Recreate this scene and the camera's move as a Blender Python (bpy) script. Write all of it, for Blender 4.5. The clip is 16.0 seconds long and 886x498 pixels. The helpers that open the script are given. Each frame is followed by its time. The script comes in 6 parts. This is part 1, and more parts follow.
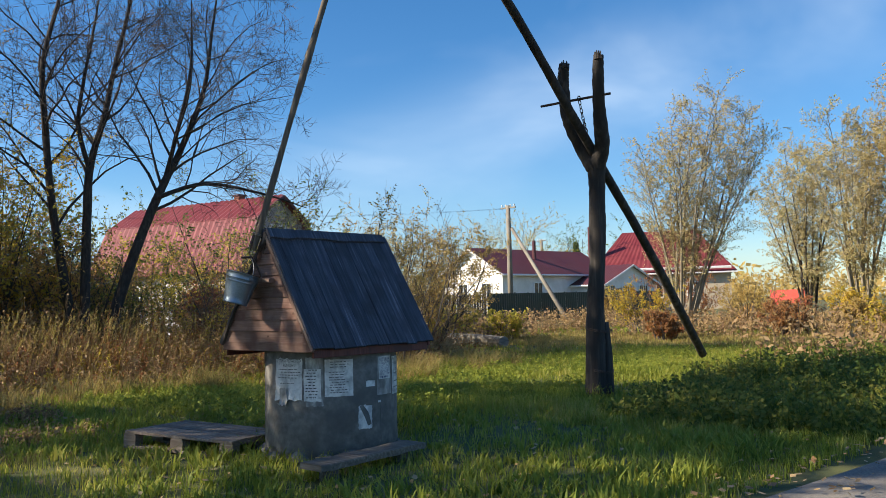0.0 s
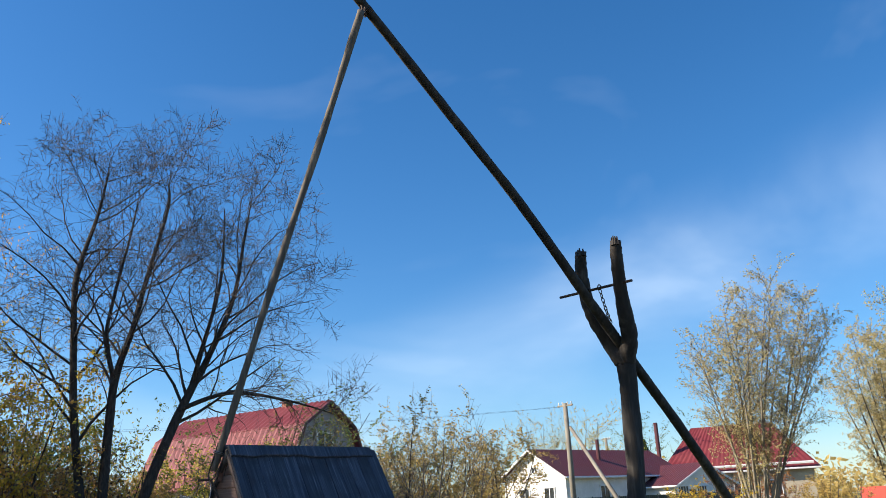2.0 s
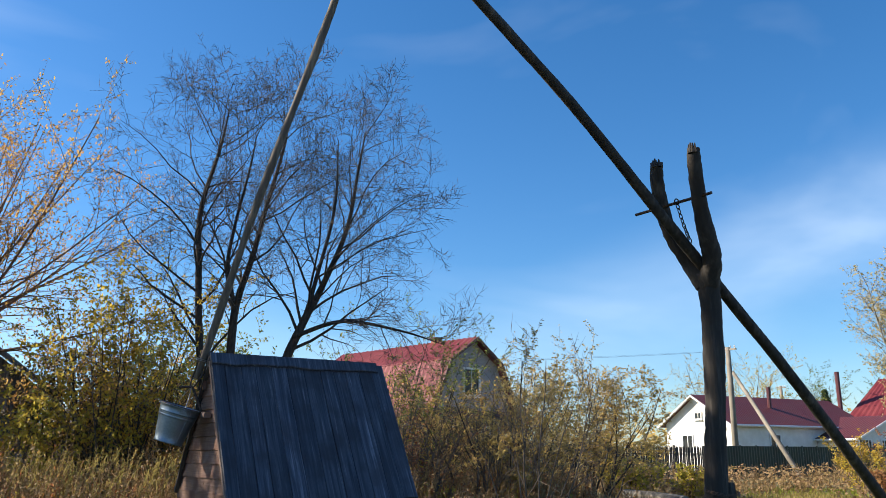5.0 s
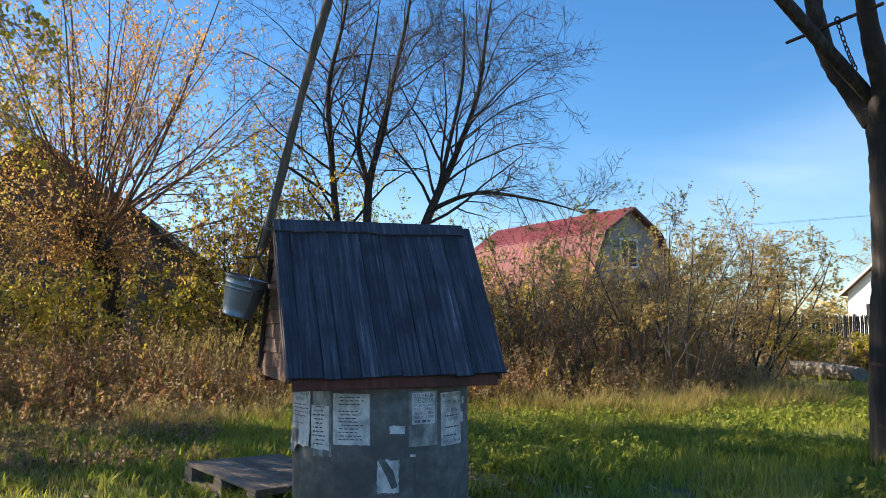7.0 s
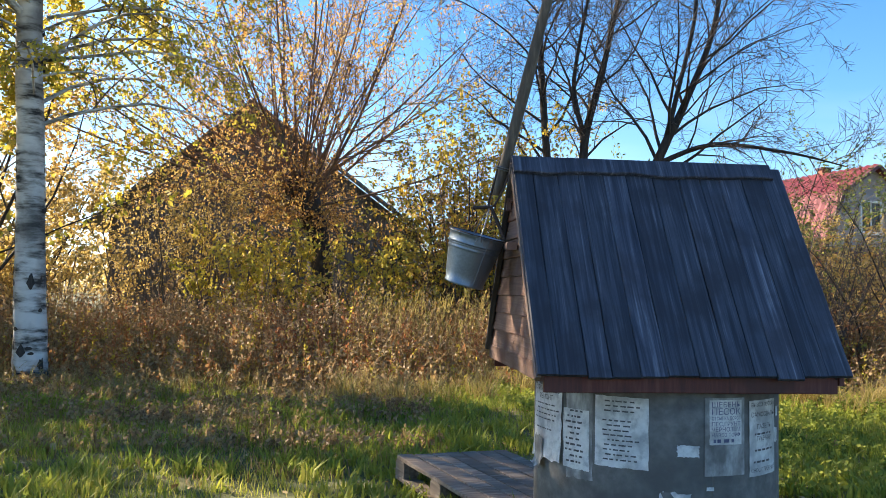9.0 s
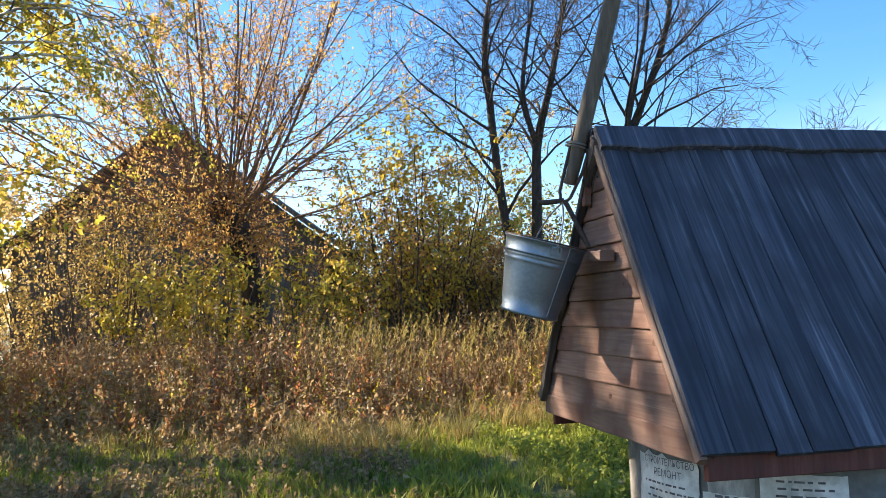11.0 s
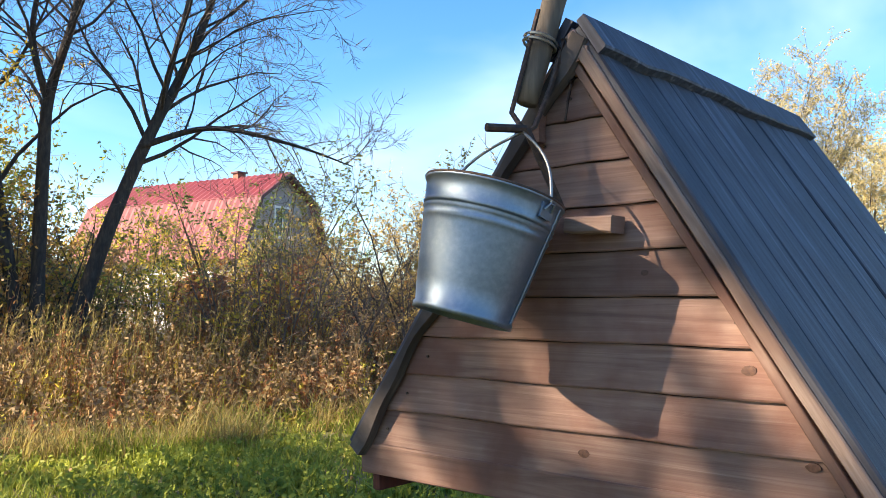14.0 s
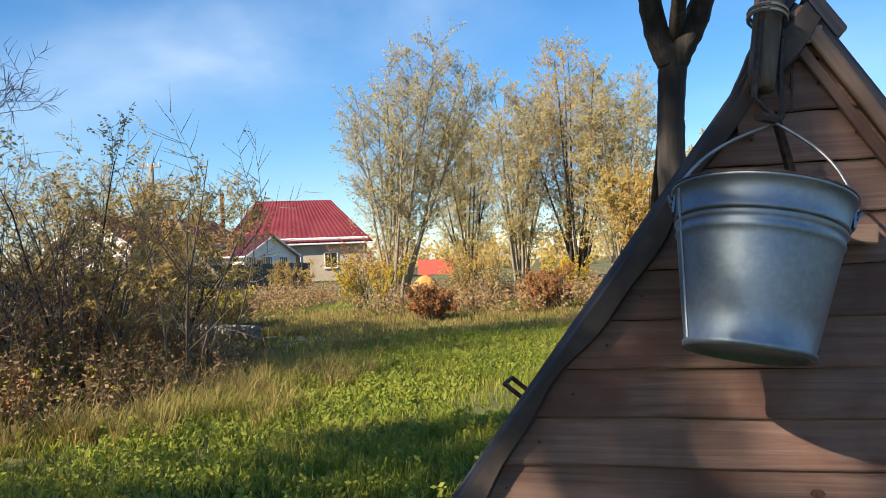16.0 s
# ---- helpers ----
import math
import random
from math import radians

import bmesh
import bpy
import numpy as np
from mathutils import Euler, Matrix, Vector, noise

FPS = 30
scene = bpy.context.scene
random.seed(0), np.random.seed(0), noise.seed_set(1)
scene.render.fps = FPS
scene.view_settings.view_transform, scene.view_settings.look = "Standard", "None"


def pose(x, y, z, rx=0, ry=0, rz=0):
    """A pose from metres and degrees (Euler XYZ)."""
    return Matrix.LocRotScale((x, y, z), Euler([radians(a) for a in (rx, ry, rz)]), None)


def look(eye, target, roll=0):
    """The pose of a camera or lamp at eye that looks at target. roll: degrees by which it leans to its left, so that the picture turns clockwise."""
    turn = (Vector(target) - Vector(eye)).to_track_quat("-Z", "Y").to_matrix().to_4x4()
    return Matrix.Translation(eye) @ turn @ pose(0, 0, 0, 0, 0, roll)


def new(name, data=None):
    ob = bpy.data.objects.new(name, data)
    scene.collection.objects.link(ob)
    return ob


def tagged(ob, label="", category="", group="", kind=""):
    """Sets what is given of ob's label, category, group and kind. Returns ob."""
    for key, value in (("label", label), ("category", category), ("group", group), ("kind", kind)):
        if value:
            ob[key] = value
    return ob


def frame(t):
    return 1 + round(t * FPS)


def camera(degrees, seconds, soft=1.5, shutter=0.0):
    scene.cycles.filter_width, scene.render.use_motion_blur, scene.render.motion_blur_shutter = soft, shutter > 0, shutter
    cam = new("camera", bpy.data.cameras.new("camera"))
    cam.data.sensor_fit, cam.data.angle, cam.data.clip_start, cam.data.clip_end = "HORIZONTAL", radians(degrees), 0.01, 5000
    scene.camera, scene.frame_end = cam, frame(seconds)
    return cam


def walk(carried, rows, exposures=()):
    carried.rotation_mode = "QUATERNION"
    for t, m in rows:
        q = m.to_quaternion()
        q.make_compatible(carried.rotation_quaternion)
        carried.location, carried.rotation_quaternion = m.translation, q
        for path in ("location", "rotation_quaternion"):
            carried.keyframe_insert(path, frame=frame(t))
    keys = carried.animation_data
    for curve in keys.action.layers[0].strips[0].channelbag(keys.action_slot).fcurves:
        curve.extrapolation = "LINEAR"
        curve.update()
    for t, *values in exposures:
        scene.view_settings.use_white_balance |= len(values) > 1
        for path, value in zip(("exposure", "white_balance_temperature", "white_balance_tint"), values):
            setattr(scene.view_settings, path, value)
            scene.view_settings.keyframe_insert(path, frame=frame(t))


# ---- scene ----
cam = camera(57.0, 16.0, 0.5)
PATH = [
    (0, (-4.458, -5.422, 1.192), (-2.988, -4.072, 1.324), -1.4),
    (0.5, (-4.226, -5.33, 1.198), (-2.776, -3.959, 1.343), -1.6),
    (1, (-3.998, -5.247, 1.234), (-2.575, -3.862, 1.47), -2.5),
    (1.5, (-3.749, -5.254, 1.26), (-2.384, -3.869, 1.725), -2.7),
    (2, (-3.538, -5.317, 1.301), (-2.223, -3.941, 1.914), -2.9),
    (2.5, (-3.378, -5.324, 1.301), (-2.106, -3.936, 1.973), -2.8),
    (3, (-3.162, -5.309, 1.31), (-1.957, -3.901, 2.061), -2.5),
    (3.5, (-2.928, -5.37, 1.282), (-1.813, -3.911, 2.074), -2.3),
    (4, (-2.663, -5.551, 1.223), (-1.598, -4.008, 1.921), -2.1),
    (4.5, (-2.395, -5.575, 1.169), (-1.364, -3.965, 1.757), -0.6),
    (7, (-1.34, -5.079, 1.136), (-0.671, -3.204, 1.331), -0.5),
    (7.5, (-1.179, -4.797, 1.132), (-0.72, -2.856, 1.287), 0.9),
    (8, (-1.159, -4.427, 1.157), (-0.852, -2.454, 1.272), 0.8),
    (8.5, (-1.246, -4.068, 1.174), (-1.046, -2.08, 1.276), 1.2),
    (11, (-1.644, -2.445, 1.239), (-1.248, -0.491, 1.395), -1.7),
    (11.5, (-1.788, -2.161, 1.218), (-1.227, -0.249, 1.39), -1.7),
    (12, (-1.897, -1.805, 1.19), (-1.051, 0.002, 1.329), -0.7),
    (12.5, (-1.966, -1.499, 1.2), (-0.906, 0.19, 1.35), -0.0),
    (13, (-2.023, -1.287, 1.211), (-0.803, 0.291, 1.367), 0.6),
    (13.5, (-2.033, -1.097, 1.258), (-0.698, 0.385, 1.404), 0.6),
    (14, (-2.005, -0.862, 1.265), (-0.516, 0.467, 1.385), -0.3),
    (14.5, (-1.996, -0.596, 1.329), (-0.346, 0.53, 1.424), -0.7),
    (15, (-2.099, -0.332, 1.348), (-0.283, 0.503, 1.416), -1.9),
    (15.5, (-2.145, -0.046, 1.345), (-0.247, 0.583, 1.384), -2.3),
    (16, (-2.138, 0.254, 1.386), (-0.204, 0.763, 1.416), -2.4),
]
walk(cam, [(t, look(eye, target, roll)) for t, eye, target, roll in PATH],
     [(0, 0.88, 6600, 10), (1.5, 0.92, 6450, 10), (3.5, 0.9, 6250, 10), (4.5, 0.95, 6400, 10), (7, 1.2, 6800, 11), (8.5, 1.56, 7000, 12), (11, 1.78, 7000, 13), (12.5, 1.78, 7050, 14),
      (14, 1.92, 7100, 13), (15, 1.38, 6850, 11), (16, 1.05, 6750, 11)])

# ---------------------------------------------------------------- world and sun
SUN = Vector((-0.79, 0.60, 0.61)).normalized()
world = bpy.data.worlds.new("sky")
scene.world = world
world.use_nodes = True
wn, wl = world.node_tree.nodes, world.node_tree.links
wn.clear()
w_out, w_bg = wn.new("ShaderNodeOutputWorld"), wn.new("ShaderNodeBackground")
w_sky = wn.new("ShaderNodeTexSky")
w_sky.sky_type, w_sky.sun_disc = "NISHITA", False
w_sky.sun_elevation, w_sky.sun_rotation = math.asin(SUN.z), math.atan2(SUN.x, SUN.y)
w_sky.air_density, w_sky.dust_density, w_sky.ozone_density = 1.0, 0.4, 5.0
# thin high cirrus, drawn out in one wind direction
w_co, w_map = wn.new("ShaderNodeTexCoord"), wn.new("ShaderNodeMapping")
w_map.inputs["Rotation"].default_value = (radians(12), radians(-16), radians(40))
w_map.inputs["Scale"].default_value = (0.7, 2.2, 4.0)
w_map.inputs["Location"].default_value = (1.3, 0.2, 2.0)
w_no, w_ramp = wn.new("ShaderNodeTexNoise"), wn.new("ShaderNodeValToRGB")
w_no.inputs["Scale"].default_value, w_no.inputs["Detail"].default_value = 1.0, 5
w_no.inputs["Roughness"].default_value, w_no.inputs["Distortion"].default_value = 0.5, 0.4
w_ramp.color_ramp.elements[0].position, w_ramp.color_ramp.elements[0].color = 0.53, (0, 0, 0, 1)
w_ramp.color_ramp.elements[1].position, w_ramp.color_ramp.elements[1].color = 0.90, (0.24, 0.24, 0.24, 1)
w_mix = wn.new("ShaderNodeMix")
w_mix.data_type = "RGBA"
w_mix.inputs[7].default_value = (7.6, 8.2, 8.8, 1)
w_hsv = wn.new("ShaderNodeHueSaturation")
w_hsv.inputs["Saturation"].default_value, w_hsv.inputs["Value"].default_value = 1.22, 1.0
wl.new(w_co.outputs["Generated"], w_map.inputs[0])
wl.new(w_map.outputs[0], w_no.inputs["Vector"])
wl.new(w_no.outputs["Fac"], w_ramp.inputs[0])
wl.new(w_ramp.outputs[0], w_mix.inputs[0])
wl.new(w_sky.outputs[0], w_hsv.inputs["Color"])
wl.new(w_hsv.outputs[0], w_mix.inputs[6])
# one broad soft streak of cirrus that rises towards the south-east
w_dot, w_abs, w_rng, w_mul = wn.new("ShaderNodeVectorMath"), wn.new("ShaderNodeMath"), wn.new("ShaderNodeMapRange"), wn.new("ShaderNodeMath")
w_dot.operation, w_abs.operation, w_mul.operation = "DOT_PRODUCT", "ABSOLUTE", "MULTIPLY"
w_dot.inputs[1].default_value = (0.346, -0.135, -0.928)
w_rng.interpolation_type = "SMOOTHSTEP"
w_rng.inputs["From Min"].default_value, w_rng.inputs["From Max"].default_value = 0.0, 0.12
w_rng.inputs["To Min"].default_value, w_rng.inputs["To Max"].default_value = 0.27, 0.0
w_fine = wn.new("ShaderNodeMapRange")
w_fine.inputs["From Min"].default_value, w_fine.inputs["From Max"].default_value = 0.36, 0.60
wl.new(w_co.outputs["Generated"], w_dot.inputs[0])
wl.new(w_dot.outputs["Value"], w_abs.inputs[0])
wl.new(w_abs.outputs[0], w_rng.inputs["Value"])
wl.new(w_no.outputs["Fac"], w_fine.inputs["Value"])
wl.new(w_rng.outputs[0], w_mul.inputs[0])
wl.new(w_fine.outputs[0], w_mul.inputs[1])
w_mix2 = wn.new("ShaderNodeMix")
w_mix2.data_type = "RGBA"
w_mix2.inputs[7].default_value = (6.2, 7.2, 8.2, 1)
wl.new(w_mul.outputs[0], w_mix2.inputs[0])
wl.new(w_mix.outputs[2], w_mix2.inputs[6])
wl.new(w_mix2.outputs[2], w_bg.inputs[0])
wl.new(w_bg.outputs[0], w_out.inputs[0])
w_bg.inputs[1].default_value = 0.092
sun = new("sun", bpy.data.lights.new("sun", "SUN"))
sun.data.energy, sun.data.angle, sun.data.color = 5.0, radians(0.55), (1.0, 0.87, 0.69)
sun.matrix_world = look(SUN * 50, (0, 0, 0))


# ---------------------------------------------------------------- materials
def mat(name, stops, scale=(6, 6, 6), detail=6, rough=0.8, metal=0.0, bump=0.3, stain=None, stain_scale=1.5,
        island=0.0, spread=0.0, ring=0.0, dist=0.002, clear=0.0, lo=0.3, hi=0.7):
    """Two-scale noise material. stops: colours over the fine noise; stain: a colour laid over in large patches;
    island / spread: brightness that varies per loose piece / per object."""
    m = bpy.data.materials.new(name)
    m.use_nodes = True
    n, l = m.node_tree.nodes, m.node_tree.links
    b = n["Principled BSDF"]
    co, mp = n.new("ShaderNodeTexCoord"), n.new("ShaderNodeMapping")
    info = n.new("ShaderNodeObjectInfo")
    off = n.new("ShaderNodeVectorMath")
    off.operation = "MULTIPLY_ADD"
    rnd = n.new("ShaderNodeCombineXYZ")
    for i in range(3):
        l.new(info.outputs["Random"], rnd.inputs[i])
    off.inputs[1].default_value = (17.0, 31.0, 23.0)
    l.new(rnd.outputs[0], off.inputs[0])
    l.new(co.outputs["Object"], off.inputs[2])
    l.new(off.outputs[0], mp.inputs[0])
    mp.inputs["Scale"].default_value = scale
    no = n.new("ShaderNodeTexNoise")
    no.inputs["Scale"].default_value, no.inputs["Detail"].default_value = 1.0, detail
    no.inputs["Roughness"].default_value, no.inputs["Distortion"].default_value = 0.62, ring
    l.new(mp.outputs[0], no.inputs["Vector"])
    rp = n.new("ShaderNodeValToRGB")
    el = rp.color_ramp.elements
    while len(el) < len(stops):
        el.new(0.5)
    for i, c in enumerate(stops):
        el[i].position, el[i].color = lo + (hi - lo) * i / max(1, len(stops) - 1), (*c, 1)
    l.new(no.outputs["Fac"], rp.inputs[0])
    col = rp.outputs[0]
    big = n.new("ShaderNodeTexNoise")
    big.inputs["Scale"].default_value, big.inputs["Detail"].default_value = stain_scale, 5
    l.new(off.outputs[0], big.inputs["Vector"])
    if stain:
        sr = n.new("ShaderNodeValToRGB")
        sr.color_ramp.elements[0].position, sr.color_ramp.elements[1].position = 0.46, 0.64
        l.new(big.outputs["Fac"], sr.inputs[0])
        mx = n.new("ShaderNodeMix")
        mx.data_type = "RGBA"
        mx.inputs[7].default_value = (*stain, 1)
        sc = n.new("ShaderNodeMath")
        sc.operation = "MULTIPLY"
        sc.inputs[1].default_value = 0.75
        l.new(sr.outputs[0], sc.inputs[0])
        l.new(sc.outputs[0], mx.inputs[0])
        l.new(col, mx.inputs[6])
        col = mx.outputs[2]
    if island or spread:
        src = n.new("ShaderNodeNewGeometry").outputs["Random Per Island"] if island else info.outputs["Random"]
        mr = n.new("ShaderNodeMapRange")
        a = island or spread
        mr.inputs["To Min"].default_value, mr.inputs["To Max"].default_value = 1 - a, 1 + a
        l.new(src, mr.inputs["Value"])
        hs = n.new("ShaderNodeHueSaturation")
        l.new(mr.outputs[0], hs.inputs["Value"])
        l.new(col, hs.inputs["Color"])
        col = hs.outputs[0]
    l.new(col, b.inputs["Base Color"])
    rr = n.new("ShaderNodeMapRange")
    rr.inputs["To Min"].default_value, rr.inputs["To Max"].default_value = max(0.05, rough - 0.14), min(1, rough + 0.14)
    l.new(no.outputs["Fac"], rr.inputs["Value"])
    l.new(rr.outputs[0], b.inputs["Roughness"])
    b.inputs["Metallic"].default_value = metal
    if bump:
        bp = n.new("ShaderNodeBump")
        bp.inputs["Strength"].default_value, bp.inputs["Distance"].default_value = bump, dist
        l.new(no.outputs["Fac"], bp.inputs["Height"])
        l.new(bp.outputs[0], b.inputs["Normal"])
    return m


def leaf_mat(name, stops, through_light=0.50, rough=0.55):
    """Leaves and blades: a colour of its own for each one, with light coming through."""
    m = bpy.data.materials.new(name)
    m.use_nodes = True
    n, l = m.node_tree.nodes, m.node_tree.links
    b, out = n["Principled BSDF"], n["Material Output"]
    g = n.new("ShaderNodeNewGeometry")
    rp = n.new("ShaderNodeValToRGB")
    el = rp.color_ramp.elements
    while len(el) < len(stops):
        el.new(0.5)
    for i, c in enumerate(stops):
        el[i].position, el[i].color = i / (len(stops) - 1), (*c, 1)
    co = n.new("ShaderNodeTexCoord")
    no = n.new("ShaderNodeTexNoise")
    no.inputs["Scale"].default_value, no.inputs["Detail"].default_value = 0.55, 3
    l.new(co.outputs["Object"], no.inputs["Vector"])
    ad = n.new("ShaderNodeMath")
    ad.operation = "MULTIPLY_ADD"
    ad.inputs[1].default_value, ad.use_clamp = 0.62, True
    l.new(g.outputs["Random Per Island"], ad.inputs[0])
    sh = n.new("ShaderNodeMapRange")
    sh.inputs["From Min"].default_value, sh.inputs["From Max"].default_value = 0.35, 0.65
    sh.inputs["To Min"].default_value, sh.inputs["To Max"].default_value = -0.05, 0.45
    l.new(no.outputs["Fac"], sh.inputs["Value"])
    l.new(sh.outputs[0], ad.inputs[2])
    l.new(ad.outputs[0], rp.inputs[0])
    l.new(rp.outputs[0], b.inputs["Base Color"])
    b.inputs["Roughness"].default_value = rough
    b.inputs["Specular IOR Level"].default_value = 0.25
    tr, mx = n.new("ShaderNodeBsdfTranslucent"), n.new("ShaderNodeMixShader")
    l.new(rp.outputs[0], tr.inputs[0])
    mx.inputs[0].default_value = through_light
    l.new(b.outputs[0], mx.inputs[1])
    l.new(tr.outputs[0], mx.inputs[2])
    l.new(mx.outputs[0], out.inputs[0])
    return m


M = {}
M["roof_wood"] = mat("weathered_roof_wood", [(0.014, 0.015, 0.024), (0.032, 0.035, 0.052), (0.070, 0.077, 0.102), (0.19, 0.20, 0.24)], (55, 1.6, 55), 10,
                     0.66, bump=0.6, stain=(0.026, 0.023, 0.031), stain_scale=4.5, spread=0.24, ring=0.7, dist=0.003, lo=0.30, hi=0.74)
M["gable_wood"] = mat("stained_gable_wood", [(0.105, 0.056, 0.042), (0.180, 0.102, 0.077), (0.240, 0.150, 0.117), (0.33, 0.235, 0.195)], (40, 2.2, 70), 12,
                      0.80, bump=0.5, stain=(0.125, 0.050, 0.034), stain_scale=5.0, spread=0.20, ring=1.0, dist=0.002, lo=0.26, hi=0.80)
M["trim_wood"] = mat("grey_trim_wood", [(0.13, 0.082, 0.062), (0.25, 0.175, 0.140), (0.40, 0.31, 0.26)], (50, 4, 4), 8, 0.8,
                     bump=0.6, stain=(0.17, 0.095, 0.070), stain_scale=4, spread=0.15)
M["rake_wood"] = mat("dark_rake_wood", [(0.025, 0.019, 0.017), (0.060, 0.047, 0.041), (0.14, 0.115, 0.10)], (50, 5, 5), 8, 0.85,
                     bump=0.8, stain=(0.036, 0.028, 0.025), stain_scale=5)
M["red_paint"] = mat("dark_red_paint", [(0.055, 0.012, 0.012), (0.11, 0.024, 0.020), (0.15, 0.05, 0.04)], (4, 40, 40), 6, 0.6,
                     bump=0.4, stain=(0.060, 0.018, 0.017), stain_scale=5)
M["concrete"] = mat("ring_concrete", [(0.105, 0.102, 0.098), (0.165, 0.160, 0.152), (0.25, 0.24, 0.225)], (14, 14, 14), 10, 0.9,
                    bump=0.5, stain=(0.10, 0.097, 0.094), stain_scale=2.6, dist=0.004)
M["paper"] = mat("weathered_paper", [(0.40, 0.41, 0.42), (0.70, 0.70, 0.69), (0.80, 0.80, 0.79)], (26, 26, 26), 8, 0.6,
                 bump=0.4, stain=(0.34, 0.35, 0.36), stain_scale=11, dist=0.004)
M["paper_grey"] = mat("wet_grey_paper", [(0.16, 0.16, 0.16), (0.30, 0.30, 0.30), (0.55, 0.55, 0.54)], (22, 22, 9), 6, 0.55,
                      bump=0.5, stain=(0.10, 0.10, 0.10), stain_scale=9, dist=0.004)
M["ink"] = mat("printed_ink", [(0.03, 0.03, 0.034), (0.16, 0.16, 0.17)], (60, 60, 60), 3, 0.7, bump=0)
M["ink_blue"] = mat("printed_blue_ink", [(0.05, 0.06, 0.14), (0.16, 0.18, 0.28)], (60, 60, 60), 3, 0.7, bump=0)
M["zinc"] = mat("galvanised_zinc", [(0.170, 0.225, 0.285), (0.200, 0.258, 0.320), (0.245, 0.305, 0.370)], (90, 90, 90), 4, 0.48, 0.85,
                bump=0.03, stain=(0.180, 0.232, 0.290), stain_scale=9, dist=0.0004)
M["iron"] = mat("old_iron", [(0.035, 0.025, 0.022), (0.075, 0.05, 0.04), (0.13, 0.085, 0.06)], (60, 60, 60), 6, 0.6, 0.6, bump=0.4)
M["wire"] = mat("bright_wire", [(0.30, 0.29, 0.28), (0.45, 0.44, 0.42)], (40, 40, 40), 4, 0.4, 0.8, bump=0.1)
M["pole_wood"] = mat("debarked_pole", [(0.050, 0.038, 0.027), (0.115, 0.088, 0.062), (0.23, 0.185, 0.135)], (40, 40, 2.5), 8, 0.75,
                     bump=0.6, stain=(0.085, 0.066, 0.050), stain_scale=4)
M["post_wood"] = mat("old_dark_post", [(0.012, 0.010, 0.009), (0.036, 0.030, 0.026), (0.10, 0.085, 0.072)], (16, 16, 1.1), 9, 0.85,
                     bump=1.0, stain=(0.020, 0.016, 0.014), stain_scale=1.4, dist=0.012)
M["pallet_wood"] = mat("grey_pallet_wood", [(0.085, 0.066, 0.050), (0.185, 0.148, 0.115), (0.31, 0.26, 0.21)], (4, 45, 45), 8, 0.85,
                       bump=0.6, stain=(0.14, 0.11, 0.088), stain_scale=5, spread=0.25)
M["bark"] = mat("dark_bark", [(0.018, 0.014, 0.012), (0.045, 0.036, 0.030), (0.085, 0.068, 0.055)], (22, 22, 6), 8, 0.92, bump=0.9,
                dist=0.01)
M["twig"] = mat("grey_brown_twig", [(0.07, 0.055, 0.046), (0.15, 0.12, 0.10)], (9, 9, 9), 4, 0.85, bump=0)
M["dark_twig"] = mat("dark_bare_twig", [(0.050, 0.038, 0.033), (0.11, 0.082, 0.070)], (9, 9, 9), 4, 0.85, bump=0)
M["twig_red"] = mat("reddish_twig", [(0.13, 0.08, 0.058), (0.25, 0.16, 0.115)], (9, 9, 9), 4, 0.85, bump=0)
M["pale_stem"] = mat("pale_willow_stem", [(0.16, 0.135, 0.10), (0.30, 0.26, 0.19)], (5, 5, 2), 5, 0.85, bump=0.4)
M["birch_bark"] = mat("birch_bark", [(0.02, 0.019, 0.018), (0.30, 0.28, 0.25), (0.58, 0.56, 0.52), (0.66, 0.64, 0.60)], (2.2, 2.2, 9),
                      8, 0.75, bump=0.5, stain=(0.06, 0.055, 0.05), stain_scale=1.7, lo=0.36, hi=0.6, dist=0.006)
M["leaf_yellow"] = leaf_mat("yellow_leaves", [(0.26, 0.16, 0.025), (0.52, 0.34, 0.04), (0.66, 0.48, 0.07), (0.36, 0.33, 0.06), (0.30, 0.17, 0.05)])
M["leaf_orange"] = leaf_mat("orange_leaves", [(0.34, 0.17, 0.05), (0.50, 0.27, 0.08), (0.60, 0.40, 0.12), (0.42, 0.24, 0.12)])
M["leaf_green"] = leaf_mat("green_leaves", [(0.045, 0.085, 0.018), (0.10, 0.15, 0.03), (0.19, 0.22, 0.045), (0.30, 0.27, 0.05)])
M["weed_leaf"] = leaf_mat("weed_leaves", [(0.09, 0.14, 0.025), (0.22, 0.28, 0.045), (0.36, 0.38, 0.06), (0.24, 0.29, 0.05), (0.42, 0.37, 0.09)])
M["leaf_lime"] = leaf_mat("lime_leaves", [(0.20, 0.22, 0.03), (0.46, 0.42, 0.06), (0.64, 0.50, 0.08), (0.40, 0.34, 0.06), (0.54, 0.33, 0.06)])
M["leaf_ochre"] = leaf_mat("ochre_leaves", [(0.24, 0.17, 0.06), (0.44, 0.31, 0.10), (0.58, 0.42, 0.14), (0.34, 0.29, 0.09)])
M["leaf_willow"] = leaf_mat("willow_leaves", [(0.28, 0.25, 0.12), (0.44, 0.37, 0.18), (0.54, 0.44, 0.21), (0.28, 0.29, 0.12)])
M["leaf_red"] = leaf_mat("rusty_leaves", [(0.20, 0.07, 0.04), (0.34, 0.13, 0.06), (0.42, 0.22, 0.08), (0.20, 0.12, 0.06)])
M["grass"] = leaf_mat("meadow_grass", [(0.065, 0.105, 0.016), (0.17, 0.225, 0.030), (0.29, 0.335, 0.048), (0.42, 0.41, 0.075), (0.54, 0.45, 0.16)], 0.50)
